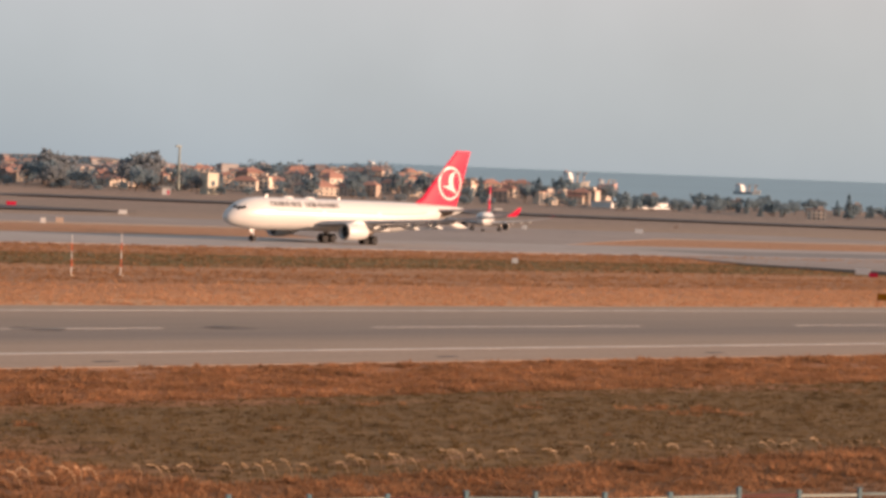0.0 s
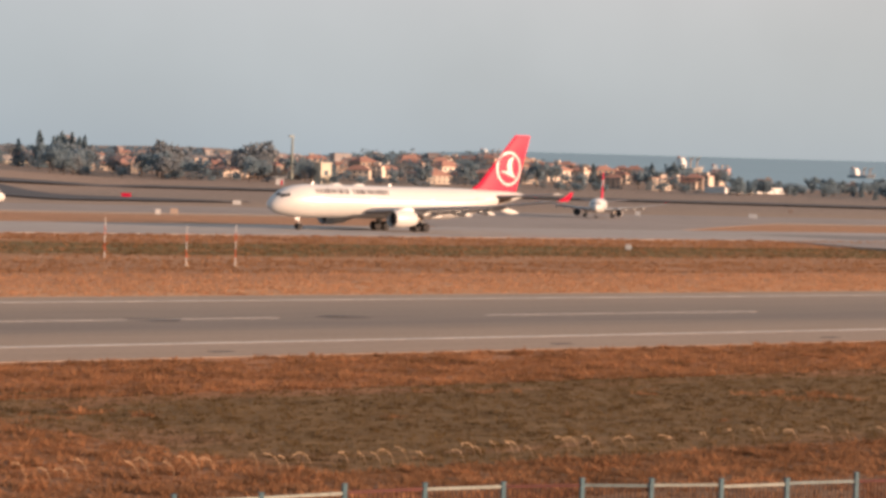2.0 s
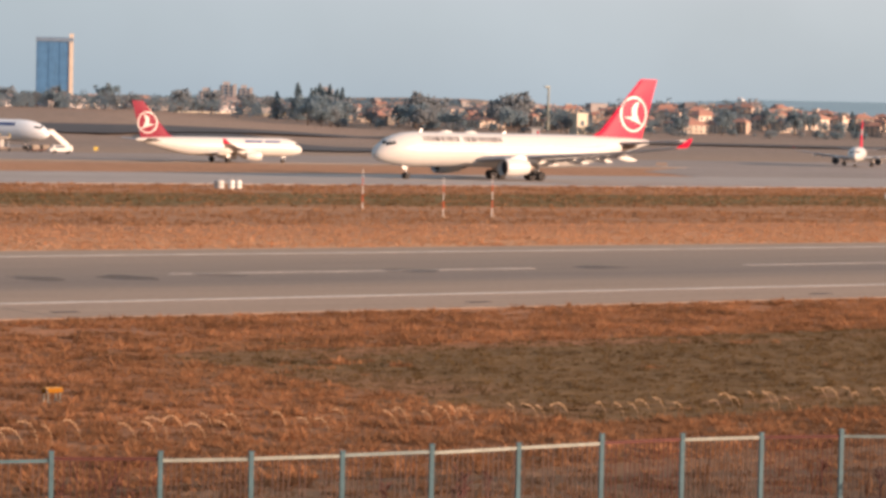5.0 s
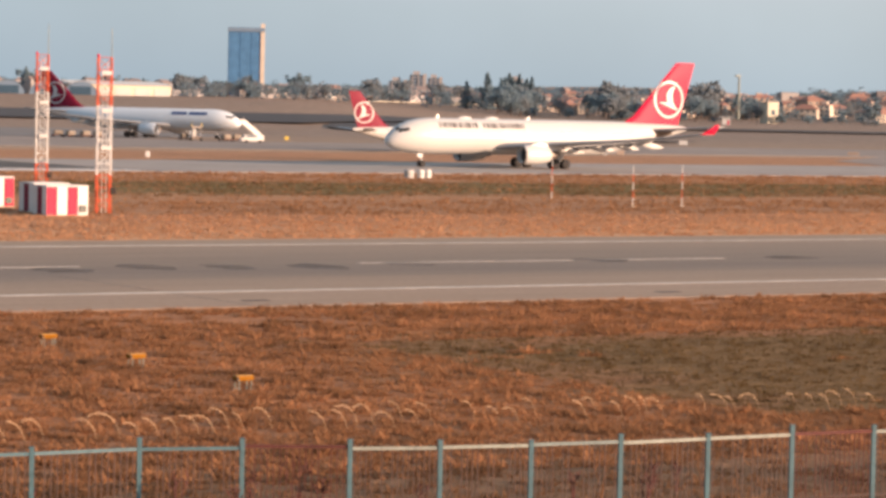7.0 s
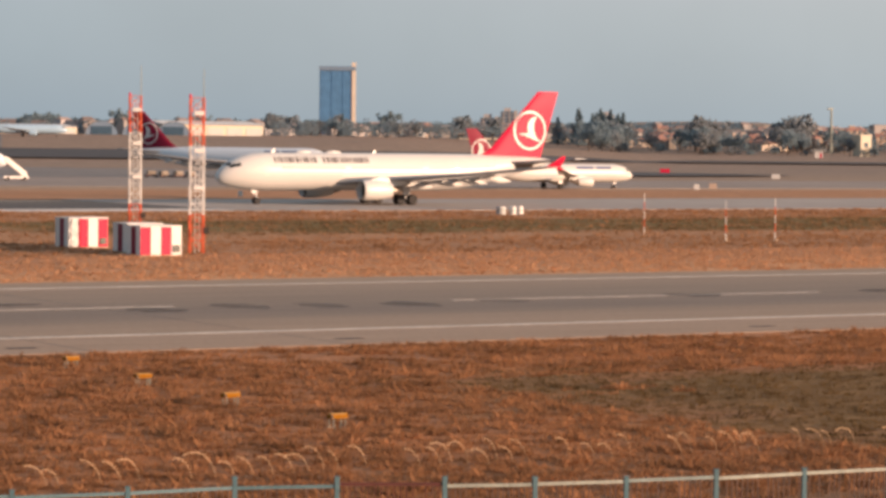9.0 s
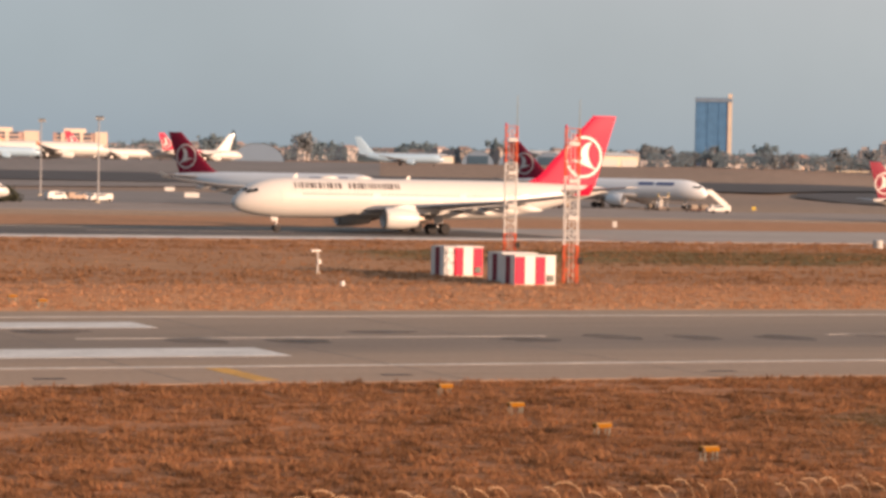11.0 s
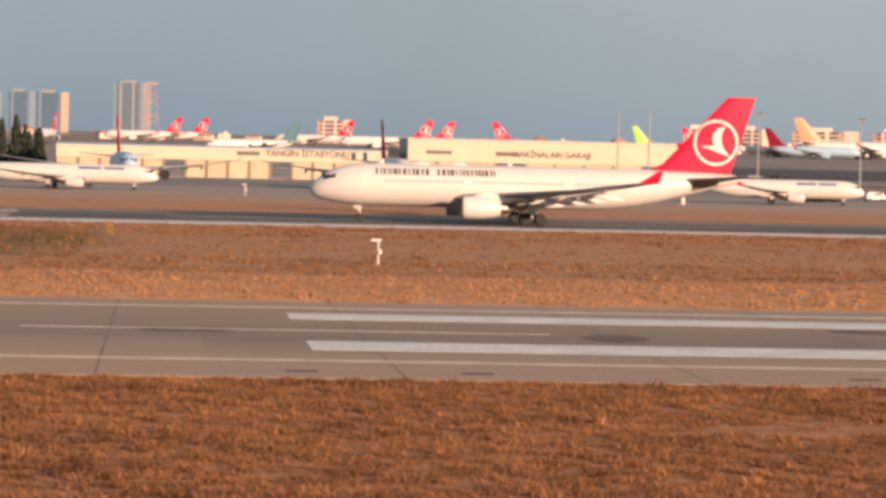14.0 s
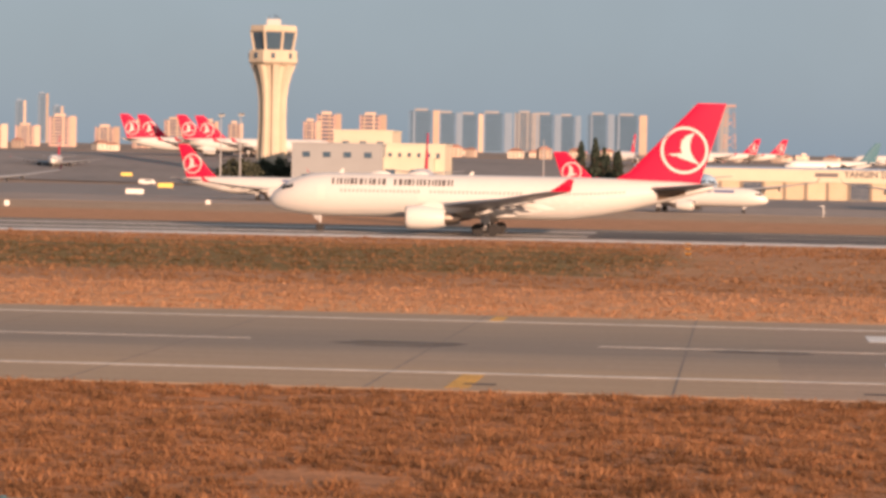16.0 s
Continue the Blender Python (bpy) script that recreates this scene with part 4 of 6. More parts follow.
def tee_post(x, y):
    top = thing("sensor_post", pose(x, y, ground_z(x, y)), "white post with a crossbar and small box in the grass", "sensor post", "white sensor posts")
    part("post", Geo().tube((0, 0, 0), (0, 0, 2.1), 0.07, n=8), M_MASTWHITE, top)
    part("crossbar", Geo().rounded((-0.2, 0, 2.13), (0.95, 0.22, 0.16), 0.03), M_MASTWHITE, top)
    part("control_box", Geo().rounded((0.15, -0.05, 1.1), (0.3, 0.25, 0.38), 0.03), M_MASTWHITE, top)
    part("base", Geo().box((0, 0, 0.05), (0.4, 0.4, 0.12)), M_CONC, top)


for x, y in ((88.0, 245.0), (18.6, 244.5), (15.4, 551.0)):
    tee_post(x, y)


def drum(x, y, w, h, material, label):
    top = thing("marker_drum", pose(x, y, ground_z(x, y)), label, "marker", "runway side markers")
    part("body", Geo().turned([(0, w / 2), (h * 0.9, w / 2), (h, w * 0.42)], "z", n=14), material, top, smooth=True)
    part("base", Geo().turned([(-0.05, w * 0.6), (0.05, w * 0.6)], "z", n=14), M_DARK, top)
    part("rim", Geo().turned([(h * 0.45, w * 0.515), (h * 0.52, w * 0.515)], "z", n=14), M_FENCEPALE, top)


drum(195.0, 319.5, 0.9, 1.15, M_MASTWHITE, "white drum marker beside the far runway")
drum(196.4, 320.0, 0.9, 1.15, M_MASTWHITE, "white drum marker beside the far runway")
drum(193.2, 319.6, 1.3, 1.15, M_GREYCLAD, "grey drum marker beside the far runway")
drum(82.0, 222.0, 0.4, 0.45, M_MASTWHITE, "small white marker in the grass")


def sign(x, y, w, h, material, label, turn=0.0, lift=0.25):
    top = thing("airfield_sign", pose(x, y, ground_z(x, y), 0, 0, turn), label, "airfield sign")
    part("face", Geo().rounded((0, -0.1, lift + h / 2), (w, 0.2, h), 0.03), material, top)
    part("back", Geo().box((0, 0.08, lift + h / 2), (w - 0.06, 0.1, h - 0.06)), M_DARK, top)
    for s in (-1, 1):
        part("leg", Geo().tube((s * w * 0.35, 0, 0), (s * w * 0.35, 0, lift + 0.1), 0.05, n=6), M_FENCEPALE, top)


BACK_SIGN = "dull sand-coloured airfield sign seen from behind"
WHITE_SIGN, RED_SIGN, YEL_SIGN = "white airfield sign board on short legs", "red airfield sign board on short legs", "yellow airfield sign board on short legs"
for az, dist, w, h, material, lab in (
        (34.49, 930, 3.2, 1.4, M_RED, RED_SIGN), (36.74, 800, 2.4, 1.2, M_MASTWHITE, WHITE_SIGN), (35.14, 583, 1.1, 1.1, M_MASTWHITE, WHITE_SIGN), (35.47, 591, 1.6, 1.2, M_HOUSE2, BACK_SIGN),
        (47.28, 830, 2.4, 1.3, M_MASTWHITE, WHITE_SIGN), (44.77, 404, 0.9, 0.7, M_MASTWHITE, WHITE_SIGN), (51.84, 429, 2.3, 0.9, M_MASTWHITE, WHITE_SIGN), (52.05, 418, 1.3, 0.65, M_RED, RED_SIGN),
        (52.3, 322, 1.7, 0.8, M_PAPI, YEL_SIGN), (44.94, 814, 1.5, 1.2, M_MASTWHITE, WHITE_SIGN), (48.03, 1000, 1.8, 1.2, M_HOUSE2, WHITE_SIGN), (25.82, 462, 0.75, 0.95, M_MASTWHITE, WHITE_SIGN),
        (40.18, 664, 2.6, 0.8, M_HOUSE2, BACK_SIGN), (16.72, 945, 3.2, 1.3, M_MASTWHITE, WHITE_SIGN), (17.17, 770, 4.0, 1.3, M_MASTWHITE, WHITE_SIGN), (14.4, 760, 2.4, 1.2, M_MASTWHITE, WHITE_SIGN),
        (28.64, 722, 1.1, 0.9, M_YSIGN, YEL_SIGN), (8.73, 680, 3.6, 1.5, M_MASTWHITE, WHITE_SIGN), (9.73, 545, 0.6, 1.2, M_MASTWHITE, WHITE_SIGN), (10.56, 548, 0.7, 1.4, M_MASTWHITE, WHITE_SIGN),
        (-12.43, 692, 4.4, 1.2, M_MASTWHITE, WHITE_SIGN), (-11.81, 850, 4.6, 1.3, M_YSIGN, YEL_SIGN), (-10.94, 553, 0.9, 0.8, M_MASTWHITE, WHITE_SIGN), (-15.0, 505, 0.9, 0.9, M_MASTWHITE, WHITE_SIGN), (-12.6, 1000, 4.0, 1.2, M_YSIGN, YEL_SIGN), (31.9, 800, 2.0, 1.2, M_MASTWHITE, WHITE_SIGN)):
    sx_, sy_, _ = spot(az, dist)
    sign(sx_, sy_, w, h, material, lab, -az)
for k in range(3):
    copy_thing(unit, pose(-6.4 + 0.3 * k, 327.0 - 15 * k, ground_z(-6, 327 - 15 * k)))


# ---- boundary fence with razor wire ----
FENCE_AZ = (-16.0, -14.8, -4.4, 10.0, 23.15, 26.5, 31.0, 34.8, 38.2, 41.55, 43.8, 46.35, 50.1, 51.5, 54.0)
FENCE_R = (69.0, 68.5, 65.2, 63.6, 66.7, 68.3, 68.6, 70.3, 73.2, 76.2, 77.6, 78.5, 82.3, 83.7, 86.0)
POST_X = [-19.2 + 2.86 * k for k in range(16)] + [26.61, 29.42, 32.22, 35.3, 37.99, 40.81, 43.7, 46.64, 49.58, 52.56, 55.62, 58.85, 61.83, 64.98, 68.08, 71.5, 74.66, 77.97, 81.2]


def fence_at(px):
    a = math.degrees(math.atan2(px, 61.0))
    r = float(np.interp(a, FENCE_AZ, FENCE_R))
    return Vector((r * math.sin(radians(a)), r * math.cos(radians(a)), 0.0))


fence = thing("boundary_fence", pose(0, 0, 0), "weathered blue metal bar fence with rusty stretches", "fence")
spots = [fence_at(p) for p in POST_X]
tall = [2.12 if k % 7 == 3 else random.uniform(1.98, 2.08) for k in range(len(spots))]
for p, h in zip(spots, tall):
    part("post", Geo().box((p.x, p.y, h / 2 - 0.1), (0.115, 0.115, h + 0.2), rz=-20).box((p.x, p.y, h + 0.012), (0.14, 0.14, 0.02), rz=-20), M_FENCE, fence, "square blue post")
for k in range(len(spots) - 1):
    p, q = spots[k], spots[k + 1]
    w = (q - p)
    a = math.degrees(math.atan2(w.y, w.x))
    sag = random.uniform(-0.03, 0.03)
    rusty = k in (3, 8, 13, 18, 24, 26, 31)
    c = (p + q) / 2
    for z, mt in ((1.88 + sag, M_RUST if rusty else (M_FENCE if k < 18 else M_FENCEPALE if k % 3 else M_RAIL)), (0.18, M_FENCEBAR)):
        part("rail", Geo().box((c.x, c.y, z), (w.length - 0.12, 0.05, 0.08 if z > 1.5 else 0.03), rz=a), mt, fence, "peeling top rail" if z > 1.5 else "")
    g = Geo()
    n = 17
    for i in range(1, n):
        if random.random() < 0.1:
            continue
        s = p + w * (i / n)
        g.box((s.x, s.y, 0.98 + sag), (0.02, 0.02, 1.9 + random.uniform(-0.05, 0.12)), rz=a)
    tagged(part("bar_infill", g, M_RUST if rusty else M_FENCEBAR, fence, "thin upright bars"), kind="stuff")

# razor wire: loose rings of thin wire along the ground behind the fence
wire = thing("razor_wire", pose(0, 0, 0), "loose coils of sunlit razor wire behind the fence", "razor wire")
x = 26.0
while x < 104:
    y = 75.0 - 0.05 * (x - 50) + random.uniform(-0.3, 0.3)
    r, lean = random.uniform(0.45, 0.72), random.uniform(8, 34)
    g, n = Geo(), 22
    pts = []
    span_ = random.uniform(0.65, 1.0)
    for i in range(n + 1):
        a = math.pi * (0.04 + 0.62 * span_ * i / n) + random.uniform(-0.02, 0.02)
        dx = r * math.cos(a)
        pts.append(Vector((x + dx * math.cos(radians(lean)) * 1.25, y + dx * math.sin(radians(lean)), 0.12 + r * math.sin(a) * 1.25)))
    g.rings([[p + Vector((0.0115 * math.cos(b), 0.0115 * math.sin(b) * 0.7, 0.0115 * math.sin(b))) for b in (0.5, 2.6, 4.7)] for p in pts])
    part("wire_loop", g, M_WIRE, wire)
    x += random.choice((0.5, 0.55, 0.7, 0.95, 1.7, 0.55))


# dead weeds along the fence
for k in range(30):
    px = random.uniform(22, 80)
    p = fence_at(px) * random.choice((0.985, 1.02, 1.035))
    h, g = random.uniform(0.7, 1.5), Geo()
    for _ in range(random.choice((3, 4, 5))):
        a, lean = random.uniform(0, 6.283), random.uniform(0.1, 0.35) * h
        mid = Vector((lean * 0.4 * math.cos(a), lean * 0.4 * math.sin(a), h * 0.55))
        tip = Vector((lean * math.cos(a), lean * math.sin(a), h * random.uniform(0.8, 1.0)))
        g.tube((0, 0, -0.05), mid, 0.017, 0.013, n=4).tube(mid, tip, 0.013, 0.006, n=4)
        for f in (0.3, 0.6, 0.85):
            b = mid.lerp(tip, f)
            g.tube(b, b + Vector((random.uniform(-0.16, 0.16), random.uniform(-0.16, 0.16), random.uniform(0.08, 0.22))), 0.009, 0.02, n=4)
    weed = thing("dead_weed", pose(p.x, p.y, 0), "tall dead reddish-brown weed beside the fence", "weed", "fence weeds")
    part("stem", g, M_RUST if k % 3 else M_TUFTB, weed)


# ---- grass tufts ----
def patchy(px, py, s, o):
    return noise.noise(Vector((px / s, py / s * 1.8, o)))


def tufts(name, count, x_of, y_of, size, material, label, keep, blades=5, clump=0.7):
    """Leaning blades in clumps."""
    vs, fs = [], []
    rnd = random.Random(count)
    done = 0
    while done < count:
        px, py = x_of(rnd), y_of(rnd)
        if not keep(px, py, rnd):
            continue
        done += 1
        pz, s = ground_z(px, py) - 0.03, size * rnd.uniform(0.55, 1.3) * max(0.35, 1 + 2.1 * patchy(px, py, clump, 7.0))
        for _ in range(blades):
            a, lean = rnd.uniform(0, 6.283), rnd.uniform(0.4, 1.35) * s
            ca, sa = math.cos(a), math.sin(a)
            ox, oy, w, h = px + rnd.uniform(-0.7, 0.7) * s, py + rnd.uniform(-0.7, 0.7) * s, rnd.uniform(0.1, 0.2) * s * (2.2 if blades < 4 else 1.0), s * rnd.uniform(0.35, 0.85)
            k = len(vs)
            vs += [(ox - sa * w, oy + ca * w, pz), (ox + sa * w, oy - ca * w, pz), (ox + ca * lean, oy + sa * lean, pz + h)]
            fs.append((k, k + 1, k + 2))
    me = bpy.data.meshes.new(name)
    me.from_pydata(vs, [], fs)
    me.materials.append(material)
    return tagged(new(name, me), label, "grass", kind="stuff")


def near_x(r):
    return r.uniform(-0.32, 1.36)


def near_pick(green):
    def keep(px, py, rnd):
        g_ = patchy(px, py, 14, 3.0) + (0.5 if 75 < py < 105 and px > 60 else -0.5 if py > 84 else -1.0) + 0.55 * patchy(px, py, 2.6, 5.0)
        return (g_ > 0.0) == green and patchy(px, py, 2.2, 9.0) + rnd.uniform(-0.5, 0.5) > -0.5
    return keep


class Band:
    def __init__(self, y0, y1, lo=-0.32, hi=1.36):
        self.y0, self.y1, self.lo, self.hi, self.y = y0, y1, lo, hi, 0.0

    def ypick(self, r):
        return self.y

    def xpick(self, r):
        self.y = math.sqrt(r.uniform(self.y0 ** 2, self.y1 ** 2))
        return self.y * r.uniform(self.lo, self.hi)


b1 = Band(66, 124.4)
tufts("dry_grass", 185000, b1.xpick, b1.ypick, 0.19, M_TUFT, "tufted reddish dry grass", near_pick(False), clump=1.0)
b6 = Band(56, 75)
tufts("fence_grass", 30000, b6.xpick, b6.ypick, 0.17, M_TUFTB, "dull brown trampled grass near the fence", lambda px, py, r: patchy(px, py, 1.6, 4.0) + r.uniform(-0.5, 0.5) > 0.0, clump=0.9)
b2 = Band(74, 112, 0.45)
tufts("green_grass", 42000, b2.xpick, b2.ypick, 0.12, M_TUFTG, "low olive green grass", near_pick(True))
b3 = Band(189, 224)
tufts("straw_grass", 110000, b3.xpick, b3.ypick, 0.17, M_STRAW, "tall straw-coloured grass along the runway edge", lambda px, py, r: patchy(px, py, 6, 1.0) + r.uniform(-0.6, 0.6) > -0.25, 3, 1.2)
b4 = Band(224, 337)
tufts("field_grass", 120000, b4.xpick, b4.ypick, 0.22, M_FIELD, "brown field grass between the runways", lambda px, py, r: (py < 252 or py > 302 or r.random() < 0.3) and patchy(px, py, 9, 5.0) + r.uniform(-0.5, 0.5) > -0.1, 3, 1.6)
b5 = Band(250, 304)
tufts("meadow_grass", 36000, b5.xpick, b5.ypick, 0.16, M_TUFTG, "olive green grass strip between the runways", lambda px, py, r: (px < -8 or px > 112 and py > 264) and patchy(px, py, 20, 2.0) + r.uniform(-0.4, 0.4) > -0.2, 3, 1.6)


# ---- aircraft taxiing and parked ----
NARROW = dict(length=39.5, radius=1.95, span=35.8, fin_top=12.4, bogie=1, z_axis=3.25, small=True, windows=False)
WL = "white narrow-body jet with a red tail fin taxiing past the apron"
# taxi_b's fin has its shade put into a darker red
taxi_b = airliner(pose(320, 503, 1.07, 0, 0, -4), label=WL, colors=(M_WHITE, M_DKRED, M_RED, M_GREY), name="narrow_body_airliner", letters=LINE_S, group="taxiing jets", **NARROW)
taxi_c = airliner(pose(130, 580, 1.07, 0, 0, -10), label=WL, colors=(M_WHITE, M_RED, M_RED, M_GREY), name="narrow_body_airliner", letters=LINE_S, group="taxiing jets", **NARROW)
taxi_e = airliner(pose(-90, 628, 1.07, 0, 0, -8), label=WL, colors=(M_WHITE, M_RED, M_RED, M_GREY), name="narrow_body_airliner", letters=LINE_S, group="taxiing jets", **NARROW)
LONG = dict(NARROW, length=44.5, span=34.1, fin_top=11.9)
taxi_f = airliner(pose(0, 575, 1.07, 0, 0, -8), label="long white narrow-body jet with a red tail fin taxiing", colors=(M_WHITE, M_RED, M_WHITE, M_GREY), name="narrow_body_airliner", letters=LINE_S, group="taxiing jets", **LONG)

WIDE = dict(length=58.8, radius=2.82, span=60.3, fin_top=16.9, small=True, windows=False)
CARGO = [(8.5, 13.6, 44, 64, M_BLUELETTER), (14.4, 18.6, 44, 64, M_BLUELETTER)]
CL = "white wide-body freighter with a dark red tail fin, parked"
freighter = airliner(pose(336.0, 640, 1.07, 0, 0, -53), label=CL, colors=(M_WHITE_HAZED, M_DKRED, M_WHITE, M_GREY), name="freighter", letters=CARGO, group="parked freighters", **WIDE)
copy_thing(freighter, pose(231.4, 600, 1.07, 0, 0, -50))
HEAD = "wide-body jet parked nose-out on the apron"
for az, dist, turn, fm in ((4.85, 632, -89, M_DKRED), (-0.75, 660, -86, M_RED), (-6.65, 670, -85.6, M_RED), (-15.75, 600, -62, M_DKRED)):
    x, y, z = spot(az, dist)
    airliner(pose(x, y, 1.07, 0, 0, turn), label=HEAD, colors=(M_OTHERBLUE if az < 0 and az > -3 else M_WHITE, fm, fm, M_GREY), name="parked_wide_body", group="parked wide-bodies", **WIDE)
x, y, z = spot(44.07, 738)
airliner(pose(x, y, z + 0.07, 0, 0, -137), label="white narrow-body jet facing the field from the taxiway", colors=(M_WHITE, M_RED, M_RED, M_GREY), name="waiting_airliner", group="", **NARROW)
x, y, z = spot(-14.1, 1040)
airliner(pose(x, y, z, 0, 0, -80), label="white narrow-body jet on the far taxiway", colors=(M_WHITE, M_RED, M_RED, M_GREY), name="far_airliner", **NARROW)
TAILS = {}
for az, dist, turn, kind_ in ((-12.5, 1165, 8, "rw"), (-12.15, 1185, 8, "rw"), (-11.35, 1160, 6, "rw"), (-10.98, 1180, 6, "rw"), (6.75, 1180, 4, "r"), (9.6, 1240, 5, "lime"), (10.6, 1300, 5, "r"), (11.5, 1200, 4, "r"), (12.3, 1160, -12, "dark"), (13.0, 1180, 3, "orange"), (14.7, 1220, 5, "r"), (16.6, 1240, 4, "r"),
                              (17.9, 1260, 185, "white"), (0.2, 1420, 180, "r"), (0.75, 1430, 180, "r"), (2.6, 1100, 200, "teal"), (3.7, 1380, 175, "r"), (5.3, 1160, 186, "r"), (5.75, 1220, 186, "r"), (-2.25, 1150, -100, "r"), (20.6, 1240, -25, "blue")):
    x, y, z = spot(az, dist)
    reach = 54 if kind_ in ("rw", "orange") else 37
    x, y = x + reach * math.cos(radians(turn)), y + reach * math.sin(radians(turn))
    if kind_ not in TAILS:
        fm = {"rw": M_RED, "r": M_RED, "lime": M_GREENTAIL, "dark": M_DKRED, "orange": M_ORTAIL, "white": M_WHITE, "teal": M_TEAL, "blue": M_OTHERBLUE}[kind_]
        word = {"rw": "red", "r": "red", "lime": "lime green", "dark": "dark red", "orange": "orange", "white": "white", "teal": "teal", "blue": "pale blue"}[kind_]
        wide = kind_ in ("rw", "orange")
        TAILS[kind_] = airliner(pose(x, y, z, 0, 0, turn), label=f"white jet with a {word} tail fin parked far off", colors=(M_OTHERBLUE if kind_ in ("blue", "dark") else M_WHITE, fm, fm, M_GREY), name="parked_airliner", group="parked jets", finlogo=kind_ in ("r", "rw"), far=True, **(WIDE if wide else NARROW))
    else:
        copy_thing(TAILS[kind_], pose(x, y, z, 0, 0, turn))


# ---- ground equipment ----
def stairs(m):
    top = thing("passenger_stairs", m, "white mobile boarding stairs against a parked freighter", "boarding stairs", "boarding stairs")
    g = Geo()
    for i in range(14):
        part("step", Geo().box((-0.3 * i, 0, 0.9 + 0.24 * i), (0.34, 1.3, 0.06)), M_GREYCLAD, top)
    for s in (-0.75, 0.75):
        part("side_panel", Geo().add([(0.4, s, 0.6), (-4.6, s, 4.3), (-4.6, s, 5.5), (0.4, s, 1.8), (0.4, s * 1.07, 0.6), (-4.6, s * 1.07, 4.3), (-4.6, s * 1.07, 5.5), (0.4, s * 1.07, 1.8)], [(0, 1, 2, 3), (4, 5, 6, 7), (0, 1, 5, 4), (2, 3, 7, 6), (0, 3, 7, 4), (1, 2, 6, 5)]), M_MASTWHITE, top, "white side panel")
    part("chassis", Geo().rounded((-2.2, 0, 0.65), (6.0, 2.0, 0.5), 0.06), M_MASTWHITE, top)
    for sx_ in (-4.2, -0.2):
        for sy_ in (-0.9, 0.9):
            part("wheel", Geo().turned([(-0.15, 0.4), (0.15, 0.4)], "y", (sx_, sy_, 0.4), 12), M_TYRE, top)
    return top


st = stairs(pose(337.8, 634.0, 1.07, 0, 0, 0))
copy_thing(st, pose(233.4, 594.2, 1.07, 0, 0, 0))
x, y, z = spot(-5.4, 655)
copy_thing(st, pose(x, y, 1.07, 0, 0, 10))


def van(m, body, l=5.0, label="white service van on the apron"):
    top = thing("service_van", m, label, "van", "apron vehicles")
    part("body", Geo().rounded((0, 0, 1.15), (l, 1.9, 1.5), 0.18), body, top)
    part("bonnet", Geo().rounded((l / 2 + 0.2, 0, 0.8), (0.9, 1.8, 0.8), 0.15), body, top)
    part("windscreen", Geo().add([(l / 2 - 0.02, -0.8, 1.25), (l / 2 - 0.02, 0.8, 1.25), (l / 2 + 0.02, 0.7, 1.8), (l / 2 + 0.02, -0.7, 1.8)], [(0, 1, 2, 3)]), M_GLASS, top)
    for s in (-1, 1):
        part("side_window", Geo().box((0.6, s * 0.96, 1.55), (l * 0.5, 0.03, 0.45)), M_GLASS, top)
        for q in (-0.33, 0.36):
            part("wheel", Geo().turned([(-0.12, 0.36), (0.12, 0.36)], "y", (q * l, s * 0.86, 0.36), 12), M_TYRE, top)
    return top


v0 = van(pose(*spot(-5.6, 640)[:2], 1.07, 0, 0, 5), M_MASTWHITE)
for az, dist, turn in ((-5.1, 640, 0), (-3.95, 690, -80), (14.4, 680, 20), (15.35, 670, 185), (27.95, 668, 170), (-12.2, 930, 10), (15.0, 690, 90)):
    copy_thing(v0, pose(*spot(az, dist)[:2], 1.07, 0, 0, turn))
v1 = van(pose(*spot(14.8, 684)[:2], 1.07, 0, 0, 30), M_HOUSE2, 5.5, "sand-coloured ground service truck on the apron")
for az, dist, turn in ((7.4, 800, 90), (6.9, 800, 70), (8.1, 800, 95)):
    copy_thing(v1, pose(*spot(az, dist)[:2], 1.07, 0, 0, turn))


def cargo_loader(m):
    top = thing("cargo_loader", m, "pale scissor-lift cargo loader beside a freighter", "cargo loader", "cargo loaders")
    part("chassis", Geo().rounded((0, 0, 0.7), (7.0, 2.6, 0.5), 0.08), M_HOUSE2, top)
    part("platform", Geo().rounded((-0.6, 0, 3.3), (5.4, 2.6, 0.35), 0.06), M_HOUSE, top, "raised cream platform")
    for s in (-1.0, 1.0):
        part("scissor_arm", Geo().tube((-2.8, s, 0.9), (1.6, s, 3.2), 0.11, n=6).tube((1.6, s, 0.9), (-2.8, s, 3.2), 0.11, n=6), M_STRUT, top)
        part("guard_rail", Geo().tube((-3.2, s * 1.25, 4.3), (2.0, s * 1.25, 4.3), 0.05, n=5).tube((-3.2, s * 1.25, 3.4), (-3.2, s * 1.25, 4.3), 0.05, n=5).tube((2.0, s * 1.25, 3.4), (2.0, s * 1.25, 4.3), 0.05, n=5), M_YSIGN, top)
        for q in (-2.5, 2.4):
            part("wheel", Geo().turned([(-0.16, 0.3), (-0.16, 0.45), (0.16, 0.45), (0.16, 0.3)], "y", (q, s * 1.2, 0.45), 12), M_TYRE, top)
    cab = part("cab", Geo().rounded((2.9, 0.6, 1.9), (1.3, 1.2, 1.9), 0.12), M_MASTWHITE, top)
    part("cab_window", Geo().box((2.9, -0.02, 2.3), (0.9, 0.06, 0.7)), M_GLASS, cab)


